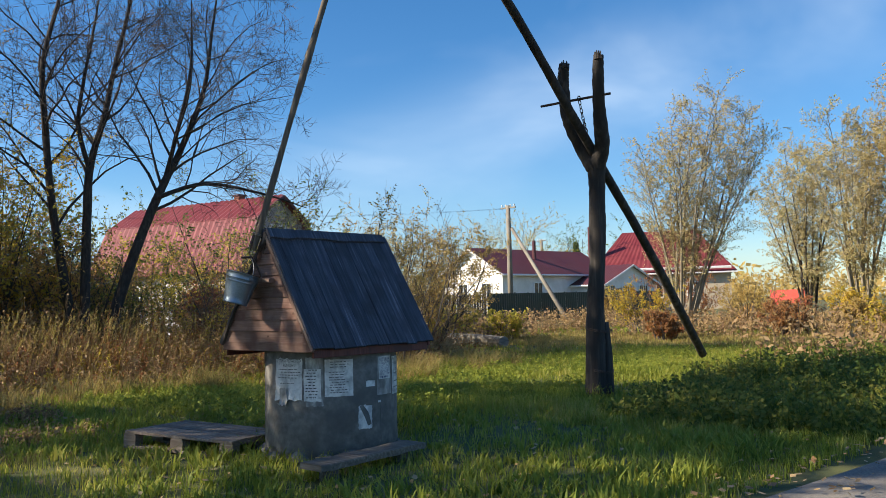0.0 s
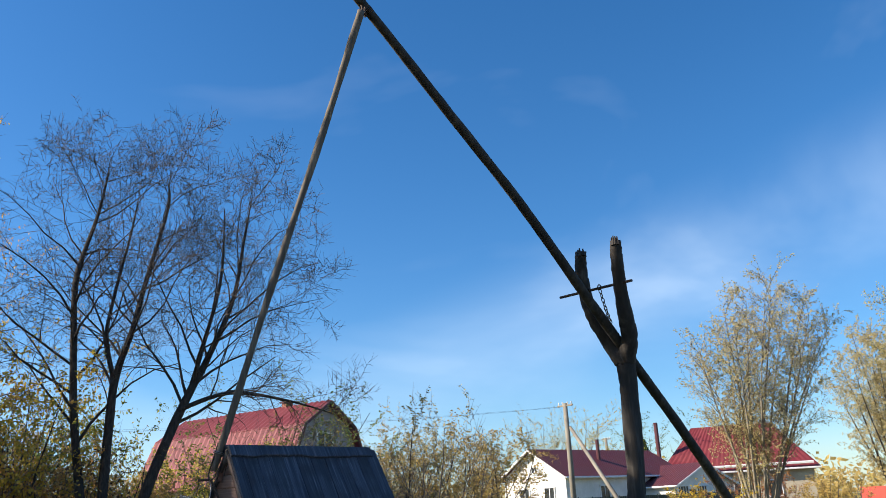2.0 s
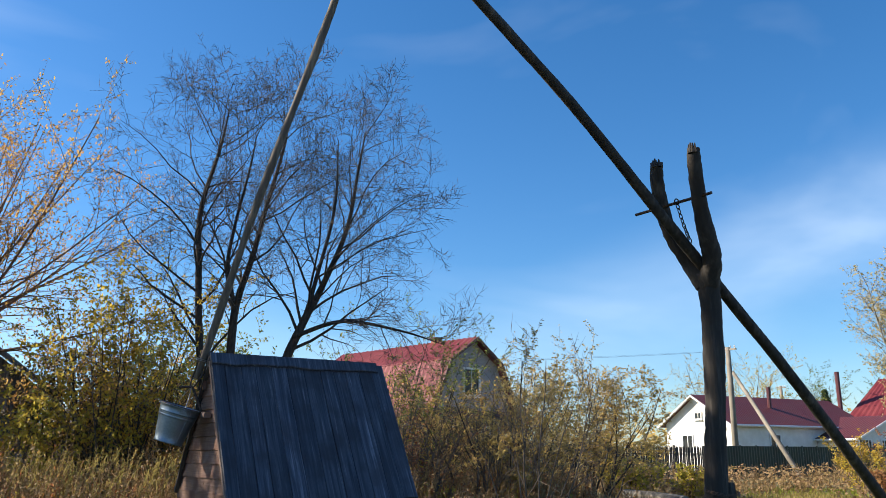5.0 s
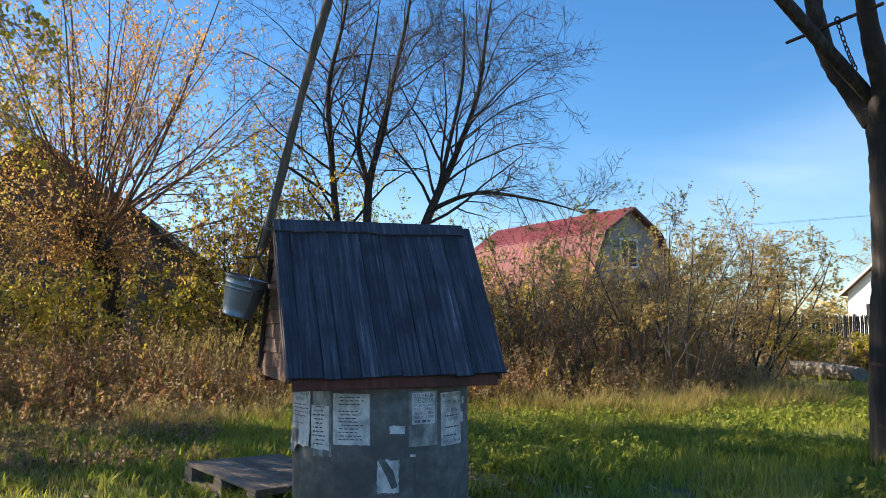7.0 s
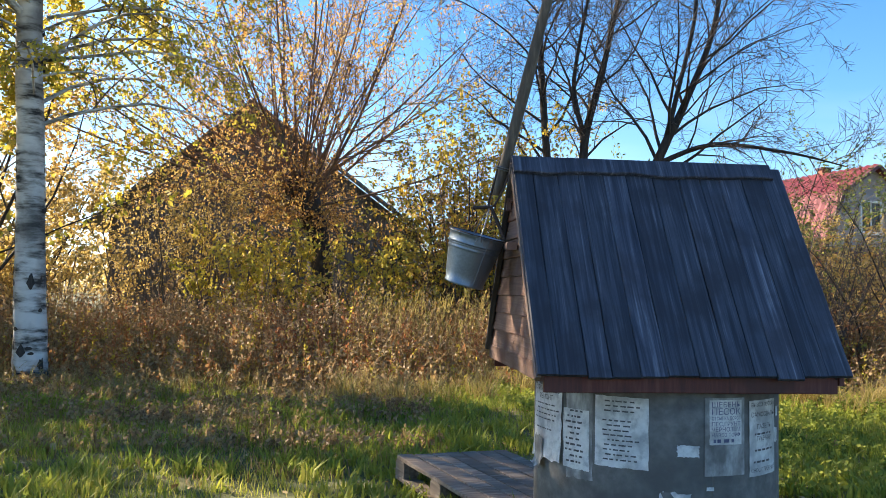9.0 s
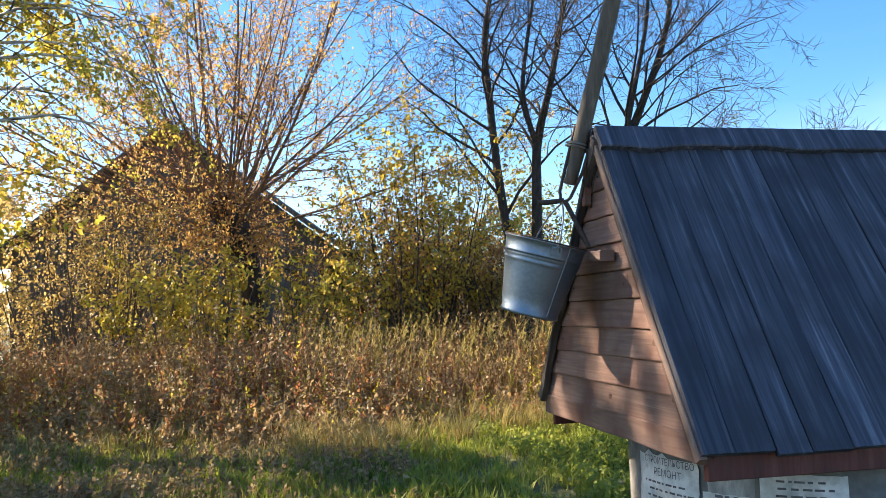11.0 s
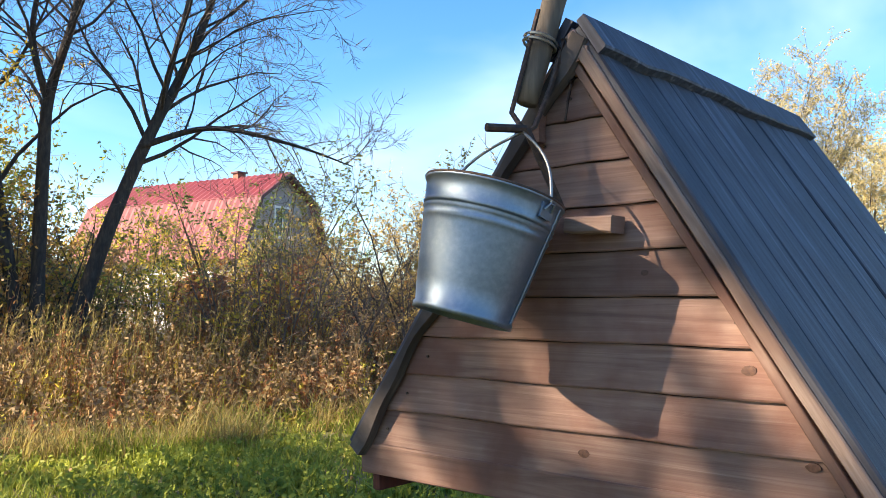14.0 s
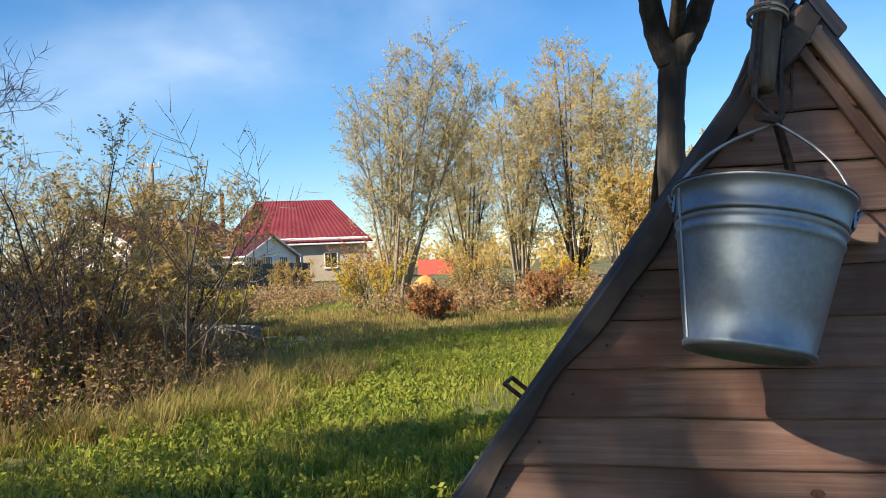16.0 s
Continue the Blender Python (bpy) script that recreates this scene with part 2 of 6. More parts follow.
M["dry_grass"] = leaf_mat("dry_grass", [(0.20, 0.19, 0.045), (0.33, 0.28, 0.085), (0.44, 0.35, 0.13), (0.26, 0.18, 0.07), (0.22, 0.26, 0.05)], 0.45)
M["weeds"] = leaf_mat("brown_weeds", [(0.17, 0.105, 0.055), (0.31, 0.195, 0.100), (0.45, 0.315, 0.165), (0.26, 0.19, 0.07), (0.22, 0.12, 0.065)], 0.42)
M["fallen"] = leaf_mat("fallen_leaves", [(0.26, 0.13, 0.05), (0.40, 0.24, 0.10), (0.46, 0.34, 0.18), (0.22, 0.12, 0.06)], 0.15)
# brown leaves with the deep shade under the trees put into their colour
M["leaf_shade"] = leaf_mat("shade_darkened_leaves", [(0.028, 0.032, 0.012), (0.065, 0.055, 0.018), (0.13, 0.085, 0.030), (0.22, 0.13, 0.04)], 0.25)
M["leaf_spruce"] = leaf_mat("spruce_needles", [(0.012, 0.030, 0.012), (0.025, 0.055, 0.022), (0.04, 0.075, 0.03)], 0.1)
M["knot"] = mat("dark_knot", [(0.05, 0.022, 0.014), (0.12, 0.055, 0.034)], (90, 90, 90), 5, 0.7, bump=0.4)
M["ground"] = mat("meadow_soil", [(0.045, 0.055, 0.016), (0.085, 0.095, 0.026), (0.15, 0.135, 0.05)], (2.2, 2.2, 2.2), 10, 0.95,
                  bump=0.8, stain=(0.20, 0.165, 0.07), stain_scale=0.16, dist=0.03)
M["asphalt"] = mat("worn_asphalt", [(0.10, 0.095, 0.088), (0.16, 0.152, 0.14), (0.24, 0.225, 0.20)], (60, 60, 60), 8, 0.92,
                   bump=0.6, stain=(0.20, 0.18, 0.15), stain_scale=1.2, dist=0.006)
M["red_metal"] = mat("red_roof_sheet", [(0.135, 0.016, 0.022), (0.185, 0.023, 0.030)], (1.5, 1.5, 1.5), 5, 0.6, bump=0.1, stain=(0.20, 0.035, 0.038), stain_scale=0.5)
M["pink_metal"] = mat("faded_red_sheet", [(0.155, 0.026, 0.036), (0.205, 0.044, 0.052)], (1.5, 1.5, 1.5), 5, 0.7, bump=0.1, stain=(0.20, 0.035, 0.040), stain_scale=0.6)
M["maroon_metal"] = mat("maroon_roof_sheet", [(0.075, 0.018, 0.022), (0.115, 0.030, 0.032)], (1.5, 1.5, 1.5), 5, 0.5, bump=0.1, stain=(0.09, 0.03, 0.03), stain_scale=0.5)
M["white_wall"] = mat("white_siding", [(0.66, 0.65, 0.62), (0.78, 0.77, 0.74)], (3, 3, 3), 6, 0.7, bump=0.2, stain=(0.60, 0.59, 0.55), stain_scale=0.6)
M["lilac_wall"] = mat("grey_siding", [(0.32, 0.295, 0.30), (0.40, 0.37, 0.37)], (3, 3, 14), 6, 0.8, bump=0.3, stain=(0.32, 0.28, 0.27), stain_scale=0.7)
M["cream_wall"] = mat("cream_brick_wall", [(0.40, 0.34, 0.25), (0.52, 0.45, 0.34)], (4, 4, 12), 6, 0.85, bump=0.3, stain=(0.36, 0.29, 0.22), stain_scale=0.7)
M["window_frame"] = mat("white_window_frame", [(0.70, 0.70, 0.69), (0.80, 0.80, 0.79)], (6, 6, 6), 4, 0.5, bump=0)
M["pane"] = mat("dark_window_glass", [(0.012, 0.015, 0.018), (0.03, 0.035, 0.04)], (2, 2, 2), 3, 0.16, bump=0)
M["grey_roof"] = mat("grey_slate_sheet", [(0.075, 0.068, 0.060), (0.13, 0.118, 0.10), (0.19, 0.17, 0.14)], (3, 3, 3), 7, 0.9, bump=0.4, stain=(0.09, 0.085, 0.06), stain_scale=0.7)
M["old_planks"] = mat("old_barn_planks", [(0.05, 0.042, 0.034), (0.12, 0.10, 0.078), (0.20, 0.165, 0.13)], (14, 14, 1.5), 7, 0.9, bump=0.5, spread=0.2)
M["green_sheet"] = mat("dark_green_sheet", [(0.012, 0.030, 0.024), (0.022, 0.045, 0.036)], (2, 2, 2), 5, 0.45, bump=0.1, spread=0.12)
M["picket"] = mat("dark_picket", [(0.025, 0.024, 0.022), (0.065, 0.06, 0.052)], (8, 8, 3), 6, 0.85, bump=0.4, spread=0.3)
M["grey_pole"] = mat("utility_pole_wood", [(0.18, 0.16, 0.13), (0.30, 0.27, 0.22)], (12, 12, 1.0), 7, 0.85, bump=0.5, stain=(0.15, 0.13, 0.11), stain_scale=1.2)
M["ceramic"] = mat("white_ceramic", [(0.6, 0.6, 0.58), (0.7, 0.7, 0.68)], (10, 10, 10), 3, 0.3, bump=0)
M["brick"] = mat("chimney_brick", [(0.20, 0.075, 0.05), (0.30, 0.12, 0.08)], (9, 9, 16), 6, 0.9, bump=0.4)
M["far_wood"] = mat("far_woodland", [(0.05, 0.048, 0.022), (0.12, 0.095, 0.04), (0.20, 0.145, 0.06)], (0.5, 0.5, 0.5), 8, 0.95, bump=0.5, stain=(0.07, 0.07, 0.03), stain_scale=0.1)
M["orange_tarp"] = mat("orange_tarpaulin", [(0.50, 0.24, 0.05), (0.62, 0.33, 0.09)], (4, 4, 4), 5, 0.6, bump=0.4)
M["red_sheet"] = mat("red_painted_sheet", [(0.45, 0.05, 0.03), (0.55, 0.07, 0.05)], (4, 4, 4), 5, 0.6, bump=0.1)
M["log_wood"] = mat("grey_log", [(0.10, 0.09, 0.075), (0.22, 0.20, 0.17), (0.32, 0.29, 0.25)], (3, 16, 16), 7, 0.9, bump=0.6, dist=0.006)


# ---------------------------------------------------------------- mesh helpers
class Shape:
    """Collects faces of one mesh."""

    def __init__(self):
        self.v, self.f = [], []

    def add(self, verts, faces):
        k = len(self.v)
        self.v.extend(verts)
        self.f.extend([tuple(i + k for i in f) for f in faces])
        return self

    def box(self, c, s, m=None):
        """A box with slightly broken corners at the ends; m turns it about its centre."""
        hx, hy, hz = s[0] / 2, s[1] / 2, s[2] / 2
        vs = [Vector((x * hx, y * hy, z * hz)) for x in (-1, 1) for y in (-1, 1) for z in (-1, 1)]
        if m is not None:
            vs = [m @ p for p in vs]
        c = Vector(c)
        return self.add([tuple(p + c) for p in vs], [(0, 1, 3, 2), (4, 6, 7, 5), (0, 4, 5, 1), (2, 3, 7, 6), (0, 2, 6, 4), (1, 5, 7, 3)])

    def plank(self, length, width, thick, seed=0, wob=0.004, bev=0.004, steps=6):
        """A board along Y from 0, with uneven sides and broken edges, centred in X, from z=0 to thick."""
        r = random.Random(seed)
        rings = []
        for i in range(steps + 1):
            y = length * i / steps
            w0, w1 = width / 2 + r.uniform(-wob, wob), width / 2 + r.uniform(-wob, wob)
            up = r.uniform(-wob, wob) * 0.6
            rings.append([(-w0, y, up), (-w0, y, thick - bev + up), (-w0 + bev, y, thick + up), (w1 - bev, y, thick + up), (w1, y, thick - bev + up), (w1, y, up)])
        return self.loft(rings)

    def loft(self, rings, close=True, cap=True):
        n = len(rings[0])
        vs = [tuple(p) for ring in rings for p in ring]
        fs = []
        for i in range(len(rings) - 1):
            for j in range(n if close else n - 1):
                a, b = i * n + j, i * n + (j + 1) % n
                fs.append((a, a + n, b + n, b))
        if cap:
            fs.append(tuple(range(n)))
            fs.append(tuple(reversed(range((len(rings) - 1) * n, len(rings) * n))))
        return self.add(vs, fs)

    def tube(self, pts, rads, n=6, cap=True, rough=0.0, seed=1):
        pts = [Vector(p) for p in pts]
        r = random.Random(seed)
        rings = []
        side = None
        for i, p in enumerate(pts):
            d = (pts[min(i + 1, len(pts) - 1)] - pts[max(i - 1, 0)]).normalized()
            if side is None:
                side = d.orthogonal().normalized()
            side = (side - d * side.dot(d)).normalized()
            up = d.cross(side)
            rr = rads[i] if isinstance(rads, (list, tuple)) else rads
            rings.append([p + (side * math.cos(6.28318 * k / n) + up * math.sin(6.28318 * k / n)) * rr * (1 + r.uniform(-rough, rough)) for k in range(n)])
        return self.loft(rings, cap=cap)

    def lathe(self, prof, n=32, cap_bottom=False):
        rings = [[(r * math.cos(6.28318 * k / n), r * math.sin(6.28318 * k / n), z) for k in range(n)] for r, z in prof]
        return self.loft(rings, cap=False)

    def leaf(self, p, d, side, l, w):
        a, b = p + d * l * 0.5 + side * w, p + d * l * 0.5 - side * w
        k = len(self.v)
        self.v.extend((tuple(p), tuple(a), tuple(p + d * l), tuple(b)))
        self.f.append((k, k + 1, k + 2, k + 3))

    def mesh(self, name, material=None, smooth=False):
        me = bpy.data.meshes.new(name)
        me.from_pydata(self.v, [], self.f)
        if material:
            me.materials.append(M[material])
        if smooth:
            me.polygons.foreach_set("use_smooth", [True] * len(me.polygons))
        me.update()
        return me


def thing(name, label, category, loc=(0, 0, 0), group="", kind="", rz=0.0):
    """An Empty at a thing's base that parents its parts."""
    ob = new(name)
    ob.matrix_basis = pose(*loc, 0, 0, rz)
    ob.empty_display_size = 0.2
    return tagged(ob, label, category, group, kind)


def part(name, shape, material, parent, label="", m=None, smooth=False):
    me = shape.mesh(name, material, smooth) if isinstance(shape, Shape) else shape
    ob = new(name, me)
    ob.parent = parent
    if m is not None:
        ob.matrix_basis = m
    return tagged(ob, label) if label else ob


def solid(name, shape, material, label, category, kind="", smooth=False, group="", loc=(0, 0, 0)):
    ob = new(name, shape.mesh(name, material, smooth))
    ob.location = loc
    return tagged(ob, label, category, group, kind)


def basis(o, x, y, z):
    """A pose from an origin and three axes."""
    m = Matrix.Identity(4)
    for i, a in enumerate((x, y, z)):
        a = Vector(a).normalized()
        for k in range(3):
            m[k][i] = a[k]
    for k in range(3):
        m[k][3] = o[k]
    return m


def rough_z(x, y):
    """The height of the ground: low bumps, a little higher under the road."""
    z = 0.05 * noise.noise(Vector((x * 0.35, y * 0.35, 0.0))) + 0.022 * noise.noise(Vector((x * 1.7, y * 1.7, 3.0)))
    near_well = max(0.0, 1 - math.hypot(x, y) / 1.6)
    return z * (1 - near_well) - 0.02


# ---------------------------------------------------------------- ground and road
def build_ground():
    s = Shape()
    xs = [-900, -400, -180, -90, -50, -32, -24, -18] + [-14 + 0.5 * i for i in range(93)] + [36, 42, 50, 60, 80, 120, 200, 400, 900]
    ys = [-900, -400, -180, -90, -50, -32, -24, -18] + [-12 + 0.5 * i for i in range(93)] + [38, 44, 52, 64, 90, 140, 220, 420, 900]
    nx = len(xs)
    s.v = [(x, y, rough_z(x, y)) for y in ys for x in xs]
    s.f = [(j * nx + i, j * nx + i + 1, (j + 1) * nx + i + 1, (j + 1) * nx + i) for j in range(len(ys) - 1) for i in range(nx - 1)]
    solid("ground", s, "ground", "rough autumn meadow with green and dry grass", "ground", "structure", True)
    r = random.Random(5)
    s = Shape()
    rows = []
    n = 70
    for i in range(n + 1):
        x = -45 + 130 * i / n
        e = -3.35 - 0.10 * max(0, x) * (1 if x < 6 else 6 / x) + r.uniform(-0.12, 0.12)
        rows.append([(x, -9.0, -0.05), (x, -8.8, 0.045), (x, -6.2, 0.075), (x, e - 0.15, 0.05), (x, e, -0.05)])
    s.loft(rows, close=False, cap=False)
    s.f = [tuple(reversed(f)) for f in s.f]
    solid("road", s, "asphalt", "worn grey asphalt village road with crumbling edge", "road", "structure", True)


build_ground()

# ---------------------------------------------------------------- the well
RING_C, RING_R = Vector((0.06, 0.06, 0)), 0.555
RIDGE_Z = 1.795
FRONT = (-0.585, 0.868)      # front eave, y and z
BACK = (0.655, 0.912)        # back eave
X0, X1 = -0.625, 0.635       # gable ends


def on_ring(theta, z, out=0.003):
    a = radians(theta)
    return (RING_C.x + (RING_R + out) * math.cos(a), RING_C.y + (RING_R + out) * math.sin(a), z)


def bent_sheet(t0, t1, z0, z1, out=0.004, torn=0.0, seed=0, curl=0.0):
    """A sheet glued round the ring; torn: how far its edges are ragged, in metres."""
    r = random.Random(seed)
    s = Shape()
    nu, nv = 12, 10
    rows = []
    for j in range(nv + 1):
        row = []
        for i in range(nu + 1):
            u, v = i / nu, j / nv
            th, z = t0 + (t1 - t0) * u, z0 + (z1 - z0) * v
            if torn and i in (0, nu):
                th += (1 if i == 0 else -1) * r.uniform(0, torn) * 80
            if torn and j in (0, nv):
                z += (1 if j == 0 else -1) * r.uniform(0, torn)
            o = out + curl * max(0, 0.35 - v) * abs(math.sin(u * 7 + seed)) + r.uniform(0, 0.0012)
            row.append(on_ring(th, z, o))
        rows.append(row)
    s.loft(rows, close=False, cap=False)
    return s


def bent_text(body, theta, z, size, width=None, out=0.006):
    """Letters wrapped round the ring, centred at theta; width squeezes the line to that length."""
    cu = bpy.data.curves.new("lettering", "FONT")
    cu.body, cu.size, cu.align_x, cu.resolution_u = body, size, "CENTER", 2
    ob = bpy.data.objects.new("lettering_source", cu)
    scene.collection.objects.link(ob)
    me = bpy.data.meshes.new_from_object(ob.evaluated_get(bpy.context.evaluated_depsgraph_get()))
    bpy.data.objects.remove(ob)
    co = [v.co.copy() for v in me.vertices]
    w = max(c.x for c in co) - min(c.x for c in co)
    k = (width / w) if width else 1.0
    for v, c in zip(me.vertices, co):
        v.co = on_ring(theta + math.degrees(c.x * k / RING_R), z + c.y, out)
    me.materials.clear()
    return me


def bars(t0, t1, lines, seed, out=0.0062, h=0.007):
    """Lines of print too small to read."""
    r = random.Random(seed)
    s = Shape()
    for z in lines:
        if r.random() < 0.12:
            continue
        a = t0 + r.uniform(0, 3)
        end = t1 - r.uniform(0, 5)
        while a < end - 1.0:
            b = min(end, a + r.uniform(0.8, 3.2))
            s.add([on_ring(a, z, out), on_ring(b, z, out), on_ring(b, z + h, out), on_ring(a, z + h, out)], [(0, 1, 2, 3)])
            a = b + r.uniform(0.5, 1.3)
    return s


def build_ring():
    ring = thing("well_ring", "grey concrete well ring pasted with torn paper notices", "well ring")
    s = Shape()
    n = 72
    prof = [(RING_R - 0.09, 0.85), (RING_R - 0.006, 0.85), (RING_R, 0.842), (RING_R, 0.45), (RING_R, 0.06), (RING_R - 0.012, 0.045), (RING_R - 0.03, -0.1), (RING_R - 0.09, -0.1)]
    rings = []
    for i, (rr, z) in enumerate(prof):
        rings.append([(RING_C.x + (rr + 0.004 * noise.noise(Vector((k * 0.3, z * 4, 1)))) * math.cos(6.28318 * k / n),
                       RING_C.y + (rr + 0.004 * noise.noise(Vector((k * 0.3, z * 4, 1)))) * math.sin(6.28318 * k / n), z) for k in range(n)])
    rings.append(rings[0])
    s.loft(rings, cap=False)
    part("ring_body", s, "concrete", ring, smooth=True)
    # vertical casting seam
    s = Shape()
    s.tube([on_ring(-84.5, z, -0.002) for z in (0.05, 0.3, 0.55, 0.84)], 0.005, 5)
    part("casting_seam", s, "concrete", ring)
    s = Shape()
    r = random.Random(8)
    for k in range(16):
        a = 6.28318 * k / 16 + r.uniform(-0.1, 0.1)
        p = (RING_C.x + (RING_R - 0.01) * math.cos(a), RING_C.y + (RING_R - 0.01) * math.sin(a), 0.0)
        s.tube([(p[0], p[1], -0.06), (p[0], p[1], 0.0), (p[0] * 0.98, p[1] * 0.98, r.uniform(0.02, 0.05))], [0.09, 0.08, 0.04], 7, rough=0.25, seed=k)
    part("mortar_footing", s, "concrete", ring)
    # notices
    nt = part("paper_notice", bent_sheet(-135, -111.5, 0.475, 0.77, torn=0.004, seed=1), "paper", ring, "white paper notice with faded print")
    tagged(part("fine_print", bars(-132, -114, [0.745 - 0.020 * i for i in range(13)], 3, h=0.006), "ink", nt), kind="stuff")
    nt = part("paper_notice", bent_sheet(-86.5, -70.5, 0.585, 0.768, torn=0.002, seed=2), "paper", ring, "white notice in a plastic sleeve")
    sleeve = part("plastic_sleeve", bent_sheet(-88.5, -68.8, 0.46, 0.775, out=0.0022, seed=12), "paper_grey", nt)
    for body, z, size, mt in (("ЩЕБЕНЬ", 0.738, 0.030, "ink_blue"), ("ПЕСОК", 0.708, 0.036, "ink_blue"), ("ОТСЫПКА ДОРОГ", 0.686, 0.020, "ink_blue"),
                              ("ПГС,ГРУНТ", 0.662, 0.024, "ink_blue"), ("ЧЕРНОЗЕМ", 0.640, 0.024, "ink_blue"), ("НАВОЗ ТОРФ", 0.618, 0.022, "ink_blue")):
        ob = part("lettering", bent_text(body, -78.5, z, size, 0.135), None, nt)
        ob.data.materials.append(M[mt])
    tagged(part("fine_print", bars(-85, -72, [0.595], 4, h=0.014), "ink_blue", nt), kind="stuff")
    nt = part("paper_notice", bent_sheet(-66, -44.5, 0.445, 0.760, torn=0.002, seed=3), "paper", ring, "white paper notice with black print")
    for body, z, size in (("ВЫВОЗ МУСОРА", 0.732, 0.024), ("САМОСВАЛЫ", 0.690, 0.028), ("ГАЗЕЛЬ", 0.640, 0.028), ("ГРУЗЧИКИ", 0.590, 0.028), ("СНОС СТРОЕНИЙ", 0.462, 0.024)):
        ob = part("lettering", bent_text(body, -55.3, z, size, 0.185 if len(body) > 8 else 0.11), None, nt)
        ob.data.materials.append(M["ink"])
    tagged(part("fine_print", bars(-65, -46, [0.548, 0.500, 0.664, 0.615], 6, h=0.008), "ink", nt), kind="stuff")
    nt = part("paper_notice", bent_sheet(-183, -153, 0.44, 0.79, torn=0.02, seed=4, curl=0.04), "paper", ring, "peeling torn white paper notice")
    for body, z, size, w in (("СТРОИТЕЛЬСТВО", 0.750, 0.03, 0.22), ("РЕМОНТ", 0.715, 0.032, 0.12)):
        ob = part("lettering", bent_text(body, -166, z, size, w, 0.0075), None, nt)
        ob.data.materials.append(M["ink"])
    tagged(part("fine_print", bars(-178, -155, [0.69 - 0.022 * i for i in range(6)], 7, 0.008, h=0.006), "ink", nt), kind="stuff")
    part("torn_flap", bent_sheet(-176, -166, 0.40, 0.56, out=0.02, torn=0.03, seed=14, curl=0.06), "paper_grey", nt, "hanging grey torn flap")
    nt = part("paper_notice", bent_sheet(-152.5, -137.5, 0.44, 0.70, torn=0.006, seed=5), "paper", ring, "dirty paper notice with black stripes")
    tagged(part("fine_print", bars(-151, -139, [0.685 - 0.024 * i for i in range(10)], 8, h=0.008), "ink", nt), kind="stuff")
    part("backing_strip", bent_sheet(-151, -135.8, 0.40, 0.79, out=0.0018, torn=0.01, seed=15), "paper_grey", nt)
    nt = part("paper_scrap", bent_sheet(-108, -94, 0.20, 0.40, torn=0.012, seed=6), "paper", ring, "half torn white notice")
    s = Shape()
    s.add([on_ring(-107, 0.395, 0.007), on_ring(-103, 0.395, 0.007), on_ring(-98, 0.33, 0.007), on_ring(-95.5, 0.24, 0.007), on_ring(-99, 0.23, 0.007), on_ring(-102, 0.30, 0.007)], [(0, 5, 4, 3, 2, 1)])
    part("bare_streak", s, "concrete", nt)
    for k, (t, z, a, h) in enumerate(((-95.5, 0.56, 5, 0.055), (-43, 0.60, 2.5, 0.07), (-86, 0.41, 2, 0.018), (-41, 0.70, 2, 0.05))):
        part("paper_scrap", bent_sheet(t - a, t + a, z - h / 2, z + h / 2, torn=0.012, seed=20 + k), "paper", ring, "small torn paper scrap")


def slope_axes(front):
    """Origin at the ridge, x along the ridge, y down the slope, z outwards."""
    e = FRONT if front else BACK
    down = Vector((0, e[0], e[1] - RIDGE_Z))
    ln = down.length
    down.normalize()
    xa = Vector((1, 0, 0)) if not front else Vector((-1, 0, 0))
    return ln, xa, down, xa.cross(down)


def gable_half(z, front):
    e = FRONT if front else BACK
    return e[0] * (RIDGE_Z - z) / (RIDGE_Z - e[1])


